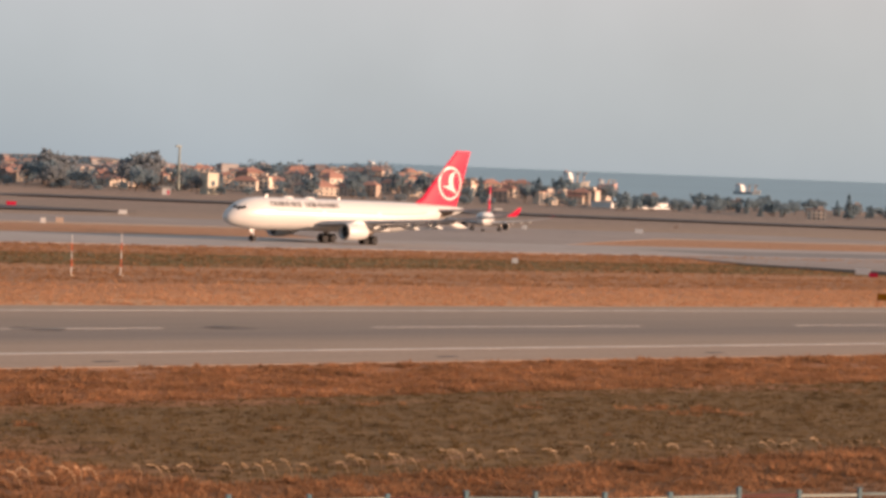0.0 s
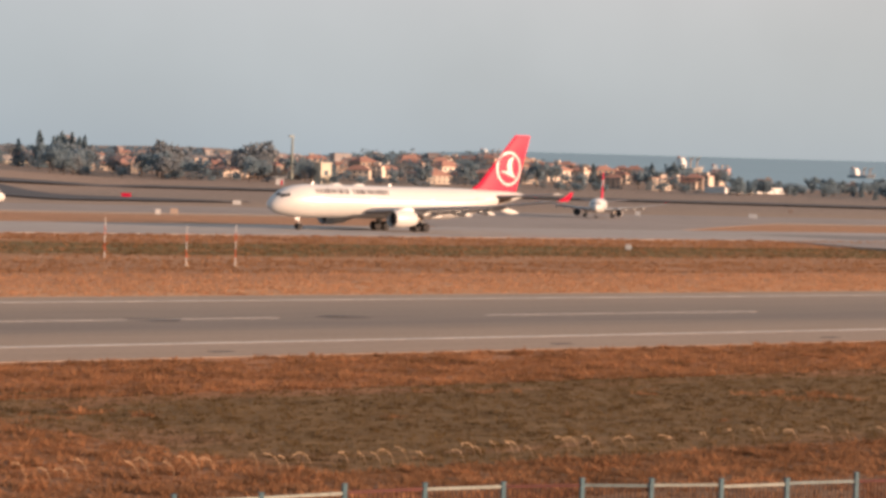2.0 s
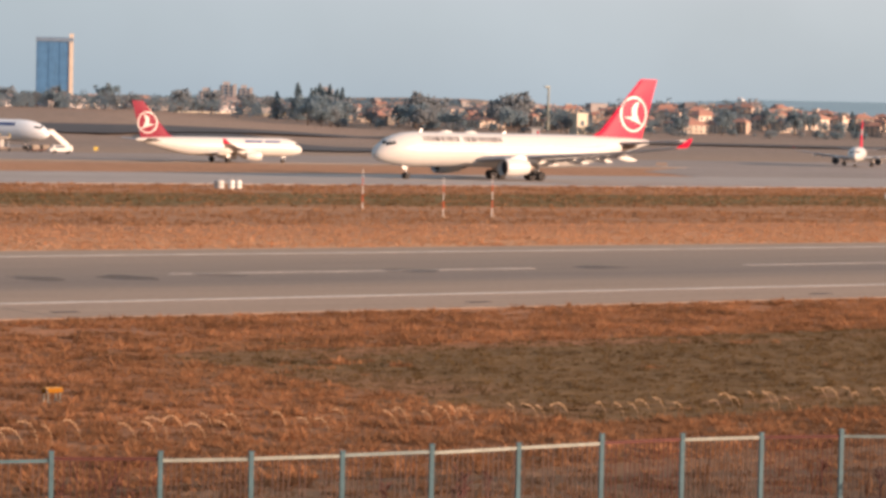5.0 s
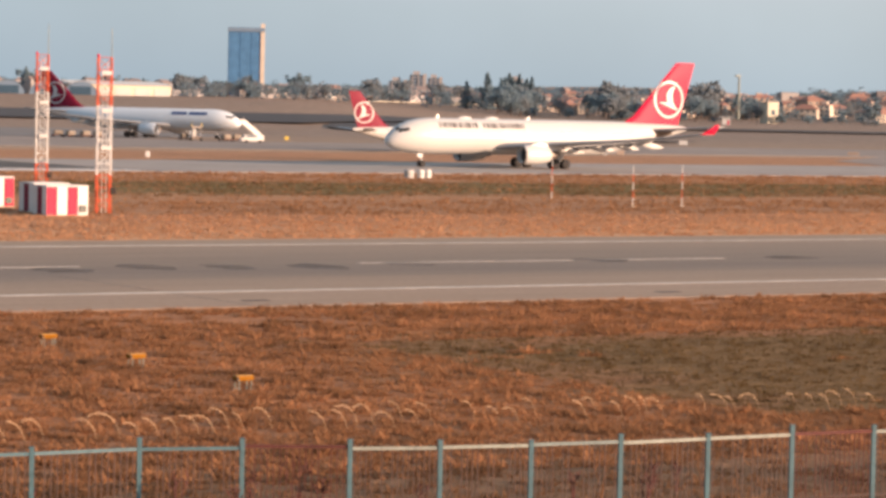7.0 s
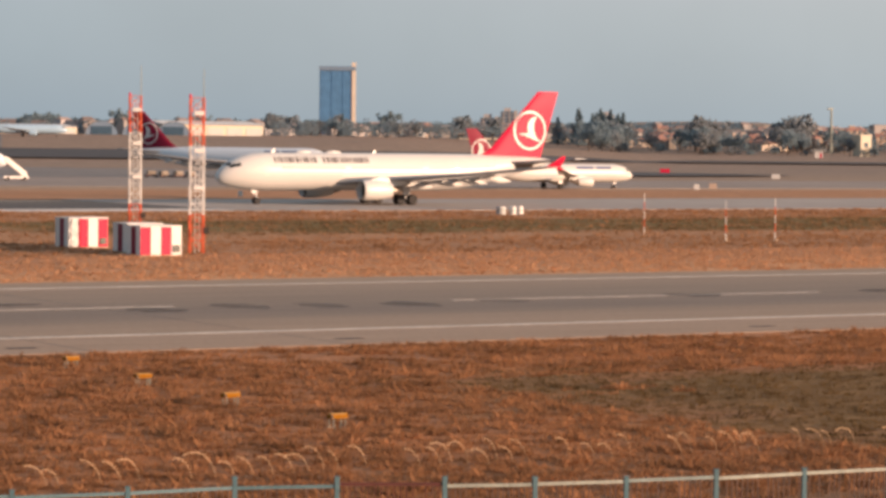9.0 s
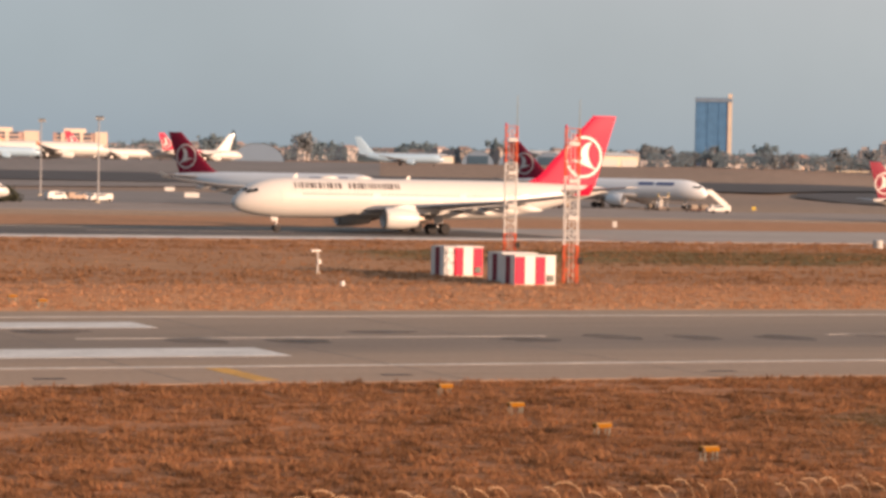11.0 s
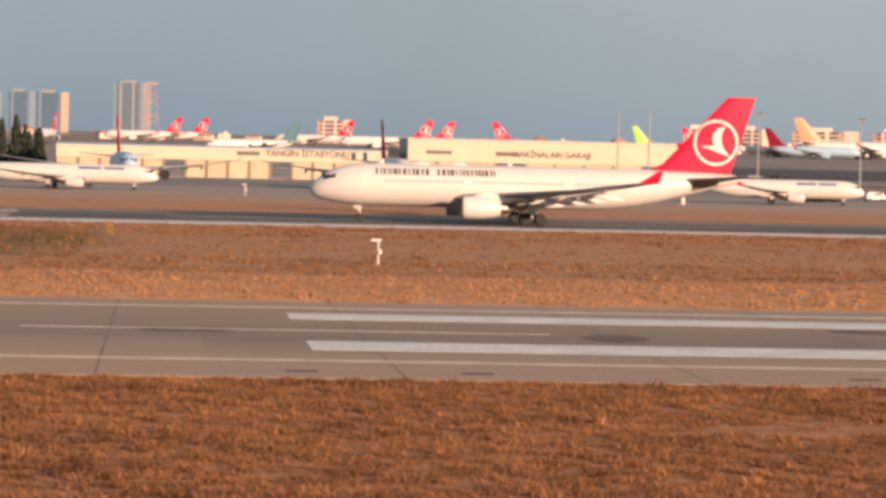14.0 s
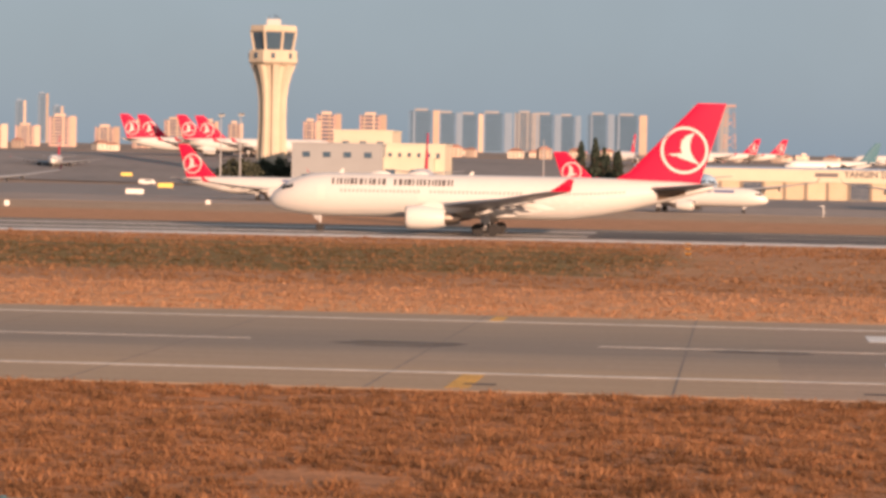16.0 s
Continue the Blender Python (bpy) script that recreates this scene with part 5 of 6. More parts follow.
def dolly(m):
    top = thing("cargo_dolly", m, "rusty brown cargo dolly loaded with a covered pallet", "cargo dolly", "cargo dollies")
    part("deck", Geo().rounded((0, 0, 0.5), (3.2, 2.3, 0.18), 0.03), M_RUST, top)
    part("load", Geo().rounded((0.1, 0, 1.15), (2.3, 1.8, 1.1), 0.25), M_PILLAR, top, "covered brown load")
    part("drawbar", Geo().tube((1.6, 0, 0.5), (2.7, 0, 0.35), 0.05, n=6), M_DARKMETAL, top)
    for q in (-1.1, 1.1):
        for s in (-0.95, 0.95):
            part("wheel", Geo().turned([(-0.1, 0.15), (-0.1, 0.25), (0.1, 0.25), (0.1, 0.15)], "y", (q, s, 0.25), 10), M_TYRE, top)
    return top


cargo_loader(pose(*spot(26.8, 690)[:2], 1.07, 0, 0, 65))
cargo_loader(pose(*spot(20.2, 622)[:2], 1.07, 0, 0, 70))
cart = dolly(pose(*spot(24.25, 700)[:2], 1.07, 0, 0, 12))
for az, dist, turn in ((24.55, 704, 4), (24.0, 708, -15), (24.8, 696, 30), (27.4, 684, 8), (27.62, 688, -6), (26.55, 694, 80)):
    copy_thing(cart, pose(*spot(az, dist)[:2], 1.07, 0, 0, turn))


def lamp_pole(az, dist, top_el, head):
    x, y, z = spot(az, dist)
    h = high(top_el, dist) - z
    top = thing("floodlight_pole", pose(x, y, z, 0, 0, -az), "tall thin floodlight pole beside the apron", "light pole", "floodlight poles")
    part("shaft", Geo().tube((0, 0, 0), (0, 0, h), 0.26, 0.13, n=10), M_GREY, top)
    part("footing", Geo().box((0, 0, 0.2), (1.1, 1.1, 0.5)), M_CONC, top)
    if head:
        hd = part("lamp_head", Geo().rounded((0.2, 0, h - 0.3), (1.9, 0.8, 0.9), 0.1), M_DARK, top, "dark lamp cluster")
        for s in (-0.5, 0.2, 0.9):
            part("lamp", Geo().rounded((s, -0.45, h - 0.4), (0.5, 0.2, 0.5), 0.05), M_GREYCLAD, hd)


for row in ((9.83, 568, 1.0, 0), (9.2, 660, 0.9, 0), (14.11, 770, 0.86, 1), (15.27, 650, 0.93, 1), (12.05, 760, 0.95, 1), (-4.1, 900, 0.5, 0), (-10.7, 860, 0.9, 1), (-10.3, 870, 0.92, 1)):
    lamp_pole(*row)


# ---- airport buildings ----
def hall(name, x0, x1, y0, d, h, label, wall, bays, trim, category="building", base=1.05, band=0.42):
    """A long flat-roofed hall: lower bays with doors between pillars, a plain upper band and a roof edge."""
    top = thing(name, pose((x0 + x1) / 2, y0, base), label, category)
    w = x1 - x0
    part("wall", Geo().box((0, d / 2 + 0.4, h / 2), (w, d, h)), wall, top)
    part("upper_band", Geo().box((0, 0.1, h * (1 - band / 2)), (w + 0.2, 0.6, h * band)), wall, top)
    part("roof_edge", Geo().box((0, d / 2 + 0.2, h + 0.25), (w + 0.8, d + 1.2, 0.5)), trim, top)
    n = bays
    hb = h * (1 - band)
    for i in range(n):
        xc = -w / 2 + (i + 0.5) * w / n
        # two dark panels imitate the shade inside open bays
        dr = part("bay_door", Geo().box((xc, 0.3, hb / 2), (w / n - 0.9, 0.12, hb - 0.3)), M_DARKBAY if i in (n // 3, n // 3 + 5) and n > 8 else M_DOOR, top, "roller door")
        for k in range(4):
            part("door_rib", Geo().box((xc, 0.22, hb * (k + 0.7) / 4.4), (w / n - 1.0, 0.05, 0.08)), M_GREYCLAD, dr)
        part("pillar", Geo().box((xc + w / n / 2, 0.2, hb / 2), (0.7, 0.5, hb)), M_PILLAR, top)
    return top


def lettering(words, x, y, z, size, parent, material):
    cu = bpy.data.curves.new("sign_lettering", "FONT")
    cu.body, cu.size, cu.extrude, cu.offset = words, size * 1.15, 0.04, 0.07
    cu.align_x = "CENTER"
    cu.materials.append(material)
    ob = new("sign_lettering", cu)
    ob.parent = parent
    ob.matrix_basis = pose(x, y, z, 90, 0, 0)
    return ob


M_DARKBAY = mat("shade_in_open_bay", (0.05, 0.07, 0.1), 0.4, var=0.2)
M_DOOR = mat("sand_roller_door", (0.5, 0.4, 0.27), 0.6, var=0.1, scale=3, piece=0.12)
fire = hall("fire_station", -33.0, 70.0, 850.0, 28.0, 9.2, "long cream fire station with a blue roof edge", M_CREAM, 16, M_BLUEROOF)
lettering("YANGIN \u0130STASYONU", 42.5 - 18.5, -0.26, 7.0, 2.3, fire, M_LETTER)
part("name_bar", Geo().box((6.0, -0.25, 7.6), (7.0, 0.05, 1.2)), M_LETTER, fire)
for x in (38.0, 41.5):
    part("tall_window", Geo().box((x, -0.24, 7.4), (1.4, 0.08, 2.6)), M_GLASS, fire)
garage = hall("machine_garage", 72.5, 171.0, 842.0, 34.0, 13.0, "large cream vehicle garage with roller doors", M_CREAM, 11, M_GREYCLAD, band=0.5)
lettering("MAK\u0130NALARI GARAJI", -5.5, -0.26, 8.4, 2.2, garage, M_LETTER)
part("name_bar", Geo().box((-20.0, -0.25, 9.2), (5.5, 0.05, 1.3)), M_LETTER, garage)
part("name_bar", Geo().box((-40.0, -0.25, 9.3), (8.0, 0.05, 1.1)), M_LETTER, garage)
part("round_emblem", Geo().turned([(-0.3, 2.0), (-0.22, 2.0)], "y", (36.0, 0, 9.0), 24), M_TEAL, garage, "plain round emblem")
part("name_bar", Geo().box((43.0, -0.25, 9.3), (4.8, 0.05, 1.7)), M_LETTER, garage)
for x in (-46, -43.5, -38, -35.5):
    part("window", Geo().box((x, -0.24, 4.0), (1.6, 0.08, 1.0)), M_GLASS, garage)


def office(name, az0, az1, dist, top_el, d, label, wall, rows, cols):
    x0, y, z = spot(az0, dist)
    x1 = y * math.tan(radians(az1))
    h, w = high(top_el, dist) - z, x1 - x0
    top = thing(name, pose((x0 + x1) / 2, y, z), label, "building")
    part("wall", Geo().box((0, d / 2, h / 2), (w, d, h)), wall, top)
    part("parapet", Geo().box((0, d / 2, h + 0.3), (w + 0.5, d + 0.5, 0.6)), wall, top)
    for r in range(rows):
        for c in range(cols):
            part("window", Geo().box((-w / 2 + (c + 0.7) * w / (cols + 0.4), -0.02, h * (r + 0.55) / rows), (w / cols * 0.34, 0.12, h / rows * 0.24)), M_GLASS, top)
    return top


# the front's shade is in its grey; the lit wings are cream
office("control_building", -9.25, -7.4, 900, 0.33, 22, "low control building beside the tower, its shade painted grey", M_TONEDGREY, 2, 4)
office("control_wing", -8.4, -7.2, 930, 0.6, 24, "pale block standing over the control building", M_CREAM, 2, 3)
office("control_wing", -7.38, -6.12, 905, 0.34, 22, "cream control building wing with a window row", M_CREAM, 2, 6)
office("apron_office", -7.6, -6.35, 900, 0.06, 10, "cream block beside the parked jet", M_CREAM, 1, 2)


def control_tower(az, dist):
    x, y, z = spot(az, dist)
    top = thing("control_tower", pose(x, y, z, 0, 0, -az), "fluted concrete airport control tower with a glazed cab", "control tower")
    H0, HC, HT = high(1.92, dist) - z, high(2.22, dist) - z, high(2.72, dist) - z
    n, rows = 48, []
    for f, r in ((0, 6.0), (0.2, 5.4), (0.5, 4.9), (0.7, 5.0), (0.82, 5.6), (0.92, 6.7), (1.0, 8.0)):
        rows.append([((r * (1.0 if i % 6 < 3 else 0.8)) * math.cos(2 * math.pi * i / n), (r * (1.0 if i % 6 < 3 else 0.8)) * math.sin(2 * math.pi * i / n), f * H0) for i in range(n)])
    part("shaft", Geo().rings(rows), M_CONC, top, "fluted concrete shaft")
    oct_ = lambda r, zz_: [(r * math.cos(math.pi / 8 + math.pi / 4 * i), r * math.sin(math.pi / 8 + math.pi / 4 * i), zz_) for i in range(8)]
    part("gallery", Geo().rings([oct_(8.0, H0), oct_(9.3, H0 + 1.0), oct_(9.0, HC)]), M_CONC, top, "concrete gallery ring")
    for i in range(8):
        a = math.pi / 4 * i
        part("gallery_window", Geo().box((8.62 * math.cos(a), 8.62 * math.sin(a), (H0 + HC) / 2 + 0.6), (0.3, 1.2, 2.0), rz=math.degrees(a)), M_GLASS, top)
    part("cab_glass", Geo().rings([oct_(7.3, HC), oct_(8.5, HT - 2.4)]), M_GLASS, top, "sloping dark cab glazing")
    for i in range(8):
        a = math.pi / 8 + math.pi / 4 * i
        part("mullion", Geo().tube((7.35 * math.cos(a), 7.35 * math.sin(a), HC), (8.55 * math.cos(a), 8.55 * math.sin(a), HT - 2.4), 0.45, n=6), M_CONC, top)
    part("cab_roof", Geo().rings([oct_(8.6, HT - 2.4), oct_(9.0, HT - 1.9), oct_(8.6, HT)]), M_CONC, top)
    part("roof_plant", Geo().rounded((0, 0, HT + 1.2), (5.0, 5.0, 2.4), 0.2), M_GREYCLAD, top)
    for dx, dy, h in ((-1.8, 0, 3.6), (0.4, 1, 4.4), (2.0, -1, 3.2), (1.2, 0.6, 3.9)):
        part("aerial", Geo().tube((dx, dy, HT + 2), (dx, dy, HT + h), 0.12, n=5), M_DARKMETAL, top)


control_tower(-9.66, 1000)


def slab_block(az, dist, width_deg, top_el, wall, strip, label, name="apartment_tower", floors=14, d=16.0, turn=None, lit=0, pale=1, plain=False):
    x, y, z = spot(az, dist)
    w, h = dist * radians(width_deg), high(top_el, dist) - z
    top = thing(name, pose(x, y, z - 0.5, 0, 0, -az if turn is None else turn), label, "apartment block", "apartment towers")
    part("body", Geo().box((0, 0, h / 2), (w, d, h)), wall, top)
    if plain:
        for k in range(floors):
            part("floor_band", Geo().box((0, -d / 2 - 0.05, h * (k + 0.8) / (floors + 0.6)), (w * 0.96, 0.3, 0.4)), M_TOWERGLASS, top)
        for k in range(4):
            part("mullion", Geo().box((w * (k / 3 - 0.5) * 0.94, -d / 2 - 0.1, h / 2), (0.3, 0.4, h)), M_TOWERGLASS, top)
        return top
    part("end_wall", Geo().box((w / 2 - w * 0.12, -0.5, h / 2), (w * 0.22, d, h + 1.5)), M_APT_L if wall is M_APT_B and pale == 0 else M_HOUSE2 if wall is M_APT_B else strip, top, "pale end bay")
    part("roof_box", Geo().box((-w * 0.1, 0, h + 1.4), (w * 0.4, d * 0.5, 2.8)), strip, top)
    for k in range(floors):
        zf = h * (k + 0.8) / (floors + 0.6)
        part("floor_band", Geo().box((-w * 0.12, -d / 2 - 0.12, zf), (w * 0.7, 0.4, 0.5)), strip if lit else M_APT_B, top)
        part("glazing", Geo().box((-w * 0.12, -d / 2 - 0.04, zf + h / (floors + 0.6) * 0.5), (w * 0.62, 0.2, h / (floors + 0.6) * 0.5)), M_GLASS, top)
    for q in ((-0.32,) if wall is M_APT_B else (-0.32, 0.02)):
        part("stair_strip", Geo().box((w * q, -d / 2 - 0.3, h / 2), (w * 0.06, 0.6, h)), M_APT_L if wall is M_APT_B else strip, top)
    return top


# lighter skyline tone, also tinted blue for haze
M_APT_L = mat("haze_blue_band", (0.15, 0.215, 0.29), 0.6, var=0.08, scale=8)
rnd = random.Random(5)
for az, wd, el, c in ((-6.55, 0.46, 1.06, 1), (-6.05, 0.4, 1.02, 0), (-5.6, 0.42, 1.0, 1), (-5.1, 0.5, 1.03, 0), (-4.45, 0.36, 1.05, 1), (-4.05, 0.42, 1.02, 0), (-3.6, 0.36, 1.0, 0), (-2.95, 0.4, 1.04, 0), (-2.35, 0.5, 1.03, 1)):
    slab_block(az, 3500, wd * 1.42, el, M_APT_W if c and az in (-4.45,) else M_APT_B, M_APT_W, "tall apartment tower tinted haze blue-grey, with pale end bays", pale=c)
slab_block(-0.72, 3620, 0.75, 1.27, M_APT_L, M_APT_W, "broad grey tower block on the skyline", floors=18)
for az, wd, el in ((-7.6, 0.55, 0.95), (-8.5, 0.5, 0.95), (-8.85, 0.35, 0.8), (-10.9, 0.3, 0.75), (-11.6, 0.5, 0.78), (-10.4, 0.3, 0.72), (-13.0, 0.5, 0.6), (-13.9, 0.55, 0.8), (-14.6, 0.5, 0.6), (-12.3, 0.4, 0.72)):
    slab_block(az, 2700, wd, el, M_PINK, M_HOUSE2, "pinkish mid-rise apartment block in the city", floors=9, lit=1)
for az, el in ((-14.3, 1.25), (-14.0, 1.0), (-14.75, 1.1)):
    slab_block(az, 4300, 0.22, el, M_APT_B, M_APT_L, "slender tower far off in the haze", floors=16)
for az, wd in ((10.9, 0.75), (11.9, 0.8), (13.4, 1.35), (14.9, 1.1), (3.4, 0.7), (-15.3, 0.6)):
    slab_block(az, 1900, wd, 0.61, M_PINK, M_HOUSE, "pink mid-rise housing block with pale window bays", floors=5, lit=1)
tw = slab_block(27.78, 2500, 0.72, 1.56, M_TOWERGLASS, M_TOWERGLASS, "tall blue glass office tower with a pale edge", name="office_tower", floors=22, d=26, plain=True)
# cream strip added to imitate sunlight on the tower's right edge
part("bright_edge", Geo().box((2500 * radians(0.36) - 1.0, -13.2, 32), (3.6, 1.0, 64)), M_HOUSE, tw, "pale strip painted for the sunlit edge")
part("crown", Geo().box((0, -13.4, (high(1.56, 2500) - spot(27.78, 2500)[2]) - 2.0), (32.5, 1.2, 3.5)), M_APT_L, tw)
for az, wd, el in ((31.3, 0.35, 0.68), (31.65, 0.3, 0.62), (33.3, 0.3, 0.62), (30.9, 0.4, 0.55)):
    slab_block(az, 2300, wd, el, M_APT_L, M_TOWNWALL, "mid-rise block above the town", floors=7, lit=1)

# lattice radio tower
x, y, z = spot(-0.32, 1500)
radio = thing("radio_tower", pose(x, y, z), "red and white lattice radio tower on the skyline", "radio tower")
h = high(1.26, 1500) - z
for i in range(8):
    za, zb, wa, wb = h * i / 8, h * (i + 1) / 8, 3.6 - 0.2 * i, 3.4 - 0.2 * i
    # muted pink and blue-grey: haze painted over the tower's red and white
    paint = M_PINK if i % 3 != 1 else M_APT_L
    for a, b in ((-1, -1), (1, -1), (1, 1), (-1, 1)):
        part("leg", Geo().tube((a * wa, b * wa, za), (a * wb, b * wb, zb), 0.3, n=5), paint, radio)
    for (a, b), (c, d) in zip(((-1, -1), (1, -1), (1, 1), (-1, 1)), ((1, -1), (1, 1), (-1, 1), (-1, -1))):
        part("cross_brace", Geo().tube((a * wa, b * wa, za), (c * wb, d * wb, zb), 0.2, n=4).tube((c * wa, d * wa, za), (a * wb, b * wb, zb), 0.2, n=4), paint, radio)
part("platform", Geo().box((0, 0, h), (6, 6, 1.2)), M_PINK, radio)


# ---- hangars ----
def hangar(az0, az1, dist, base_el, top_el, label):
    x0, y, z = spot(az0, dist)
    x1 = y * math.tan(radians(az1))
    w, h = x1 - x0, high(top_el, dist) - z
    top = thing("hangar", pose((x0 + x1) / 2, y, z), label, "hangar")
    part("wall", Geo().box((0, 20, h * 0.36), (w, 40, h * 0.72)), M_CREAM, top)
    part("roof", Geo().add([(-w / 2 - 1, -1, h * 0.72), (w / 2 + 1, -1, h * 0.72), (w / 2 + 1, 20, h), (-w / 2 - 1, 20, h), (-w / 2 - 1, 41, h * 0.72), (w / 2 + 1, 41, h * 0.72)], [(0, 1, 2, 3), (3, 2, 5, 4), (0, 3, 4), (1, 5, 2)]), M_MASTWHITE, top, "pale pitched roof")
    n = max(2, int(w / 12))
    for i in range(n):
        part("door", Geo().box((-w / 2 + (i + 0.5) * w / n, -0.1, h * 0.25), (w / n * 0.8, 0.3, h * 0.5)), M_GREYCLAD, top)


hangar(24.3, 26.28, 1620, 0.13, 0.42, "long white hangar with a pitched roof")
hangar(21.0, 22.5, 1700, 0.1, 0.32, "long white hangar with a pitched roof")
for az in (23.0, 23.75, 24.45):
    x, y, z = spot(az, 1580)
    top = thing("arched_hangar", pose(x, y, z, 0, 0, -az), "grey arched aircraft hangar", "hangar", "arched hangars")
    w, h = 9.5, high(0.4, 1580) - z
    arc = [(w * math.cos(t), h * math.sin(t)) for t in np.linspace(0, math.pi, 15)]
    part("shell", Geo().rings([[(a, 0, b) for a, b in arc], [(a, 30, b) for a, b in arc]], close=False), M_MASTWHITE, top, "white vaulted shell")
    part("end_wall", Geo().add([(a * 0.96, 0.4, b * 0.96) for a, b in arc] + [(a * 0.96, 0.7, b * 0.96) for a, b in arc], [tuple(range(15)), tuple(range(29, 14, -1))]), M_APT_L, top)
    part("door", Geo().box((0, 0.2, h * 0.3), (w * 1.2, 0.3, h * 0.6)), M_GLASS, top)
x, y, z = spot(18.5, 1330)
top = thing("arched_hangar", pose(x, y, z, 0, 0, -18.5), "pale domed engine test shelter", "hangar", "arched hangars")
arc = [(13 * math.cos(t), 9 * math.sin(t)) for t in np.linspace(0, math.pi, 15)]
part("shell", Geo().rings([[(a, 0, b) for a, b in arc], [(a * 0.6, 24, b * 0.7) for a, b in arc]], close=False), M_CREAM, top)
part("end_wall", Geo().add([(a * 0.97, 0.4, b * 0.97) for a, b in arc] + [(a * 0.97, 0.7, b * 0.97) for a, b in arc], [tuple(range(15)), tuple(range(29, 14, -1))]), M_APT_L, top)


# ---- town houses ----
def house(m, w, d, h, wall, storeys, flat=False):
    top = thing("house", m, "cream rendered town house with a terracotta roof" if not flat else "pale flat-roofed town house", "house", "town houses")
    part("wall", Geo().box((0, 0, h / 2 - 1.5), (w, d, h + 3)), wall, top)
    if flat:
        part("roof", Geo().box((0, 0, h + 0.2), (w + 0.5, d + 0.5, 0.5)), M_ROOF, top)
        part("roof_hut", Geo().box((w * 0.2, 0, h + 1.4), (w * 0.3, d * 0.4, 2.2)), wall, top)
    else:
        o = 0.7
        r = part("roof", Geo().add([(-w / 2 - o, -d / 2 - o, h), (w / 2 + o, -d / 2 - o, h), (w / 2 + o, d / 2 + o, h), (-w / 2 - o, d / 2 + o, h), (-w * 0.2, 0, h + d * 0.28), (w * 0.2, 0, h + d * 0.28)], [(3, 2, 1, 0), (0, 1, 5, 4), (1, 2, 5), (2, 3, 4, 5), (3, 0, 4)]), M_ROOF, top, "hipped tiled roof")
        part("chimney", Geo().box((w * 0.15, d * 0.1, h + d * 0.25), (0.8, 0.8, 2.0)), wall, r)
    n = max(2, int(w / 3.4))
    for s in range(storeys):
        for i in range(n):
            part("window", Geo().box((-w / 2 + (i + 0.5) * w / n, -d / 2 - 0.02, h * (s + 0.55) / storeys), (1.3, 0.12, 1.4)), M_GLASS, top)
        if s:
            part("balcony", Geo().box((0, -d / 2 - 0.6, h * s / storeys + 0.4), (w * 0.5, 1.2, 0.9)), wall, top)
    return top


kinds = [house(pose(*spot(41.0, 1500)), 15, 11, 6.5, M_HOUSE, 2), house(pose(*spot(39.3, 1480)), 12, 10, 8.5, M_HOUSE2, 3), house(pose(*spot(43.2, 1520)), 20, 12, 6.0, M_HOUSE, 2), house(pose(*spot(37.2, 1560)), 14, 10, 8.0, M_HOUSE, 3, True)]
rnd = random.Random(11)
for k in range(150):
    az = rnd.uniform(36.2, 46.6) if k < 96 else rnd.uniform(32.0, 38.0) if k < 114 else rnd.uniform(26.5, 36.2)
    dist = rnd.uniform(1420, 1850) if az > 36.5 or 96 <= k < 114 else rnd.uniform(1800, 2600)
    x, y, z = spot(az, dist)
    home = copy_thing(rnd.choice(kinds), pose(x, y, z, 0, 0, -az + rnd.uniform(-40, 40)))
    home.scale = [rnd.uniform(0.62, 0.85)] * 3
for k in range(46):
    az, dist = rnd.uniform(-15.6, 14.5), rnd.uniform(1500, 2400)
    x, y, z = spot(az, dist)
    copy_thing(rnd.choice(kinds), pose(x, y, z, 0, 0, -az + rnd.uniform(-40, 40))).scale = [rnd.uniform(0.5, 0.7)] * 3
for az, dist in ((50.86, 1290), (51.6, 1500), (34.6, 1500), (36.0, 1480), (47.5, 1700), (49.2, 1500)):
    x, y, z = spot(az, dist)
    copy_thing(kinds[3], pose(x, y, z, 0, 0, -az)).scale = (0.62, 0.62, 0.62)
office("long_white_shed", 46.7, 47.9, 1400, -0.02, 14, "long low white shed at the airfield edge", M_MASTWHITE, 1, 9)
office("cream_block", 38.44, 38.65, 1330, 0.24, 6, "slim cream block at the airfield edge", M_CREAM, 1, 1)
office("low_shed", 30.3, 31.5, 1700, 0.1, 14, "long low pale shed among trees", M_CREAM, 1, 7)
office("low_shed", 32.0, 33.2, 1650, 0.09, 14, "long low pale shed among trees", M_CREAM, 1, 7)
office("low_shed", 28.9, 29.6, 1800, 0.28, 14, "white shed among trees", M_MASTWHITE, 1, 4)
x, y, z = spot(37.6, 1280)
hut = thing("guard_hut", pose(x, y, z, 0, 0, -37), "white guard hut with an overhanging roof", "hut")
part("wall", Geo().box((0, 0, 1.6), (3.6, 3.2, 3.2)), M_MASTWHITE, hut)
part("roof", Geo().rounded((0, 0, 3.6), (7.0, 5.0, 0.5), 0.1), M_GREYCLAD, hut)
part("door", Geo().box((0.9, -1.62, 1.1), (0.9, 0.06, 2.1)), M_RED, hut)
x, y, z = spot(37.84, 1400)
mast = thing("radio_mast", pose(x, y, z), "tall thin pale radio mast above the trees", "mast")
hm = high(0.78, 1400) - z
part("shaft", Geo().tube((0, 0, 0), (0, 0, hm), 0.75, 0.45, n=8), M_FENCEPALE, mast)
part("head", Geo().rounded((-0.8, 0, hm), (3.4, 1.2, 0.8), 0.2), M_FENCEPALE, mast)


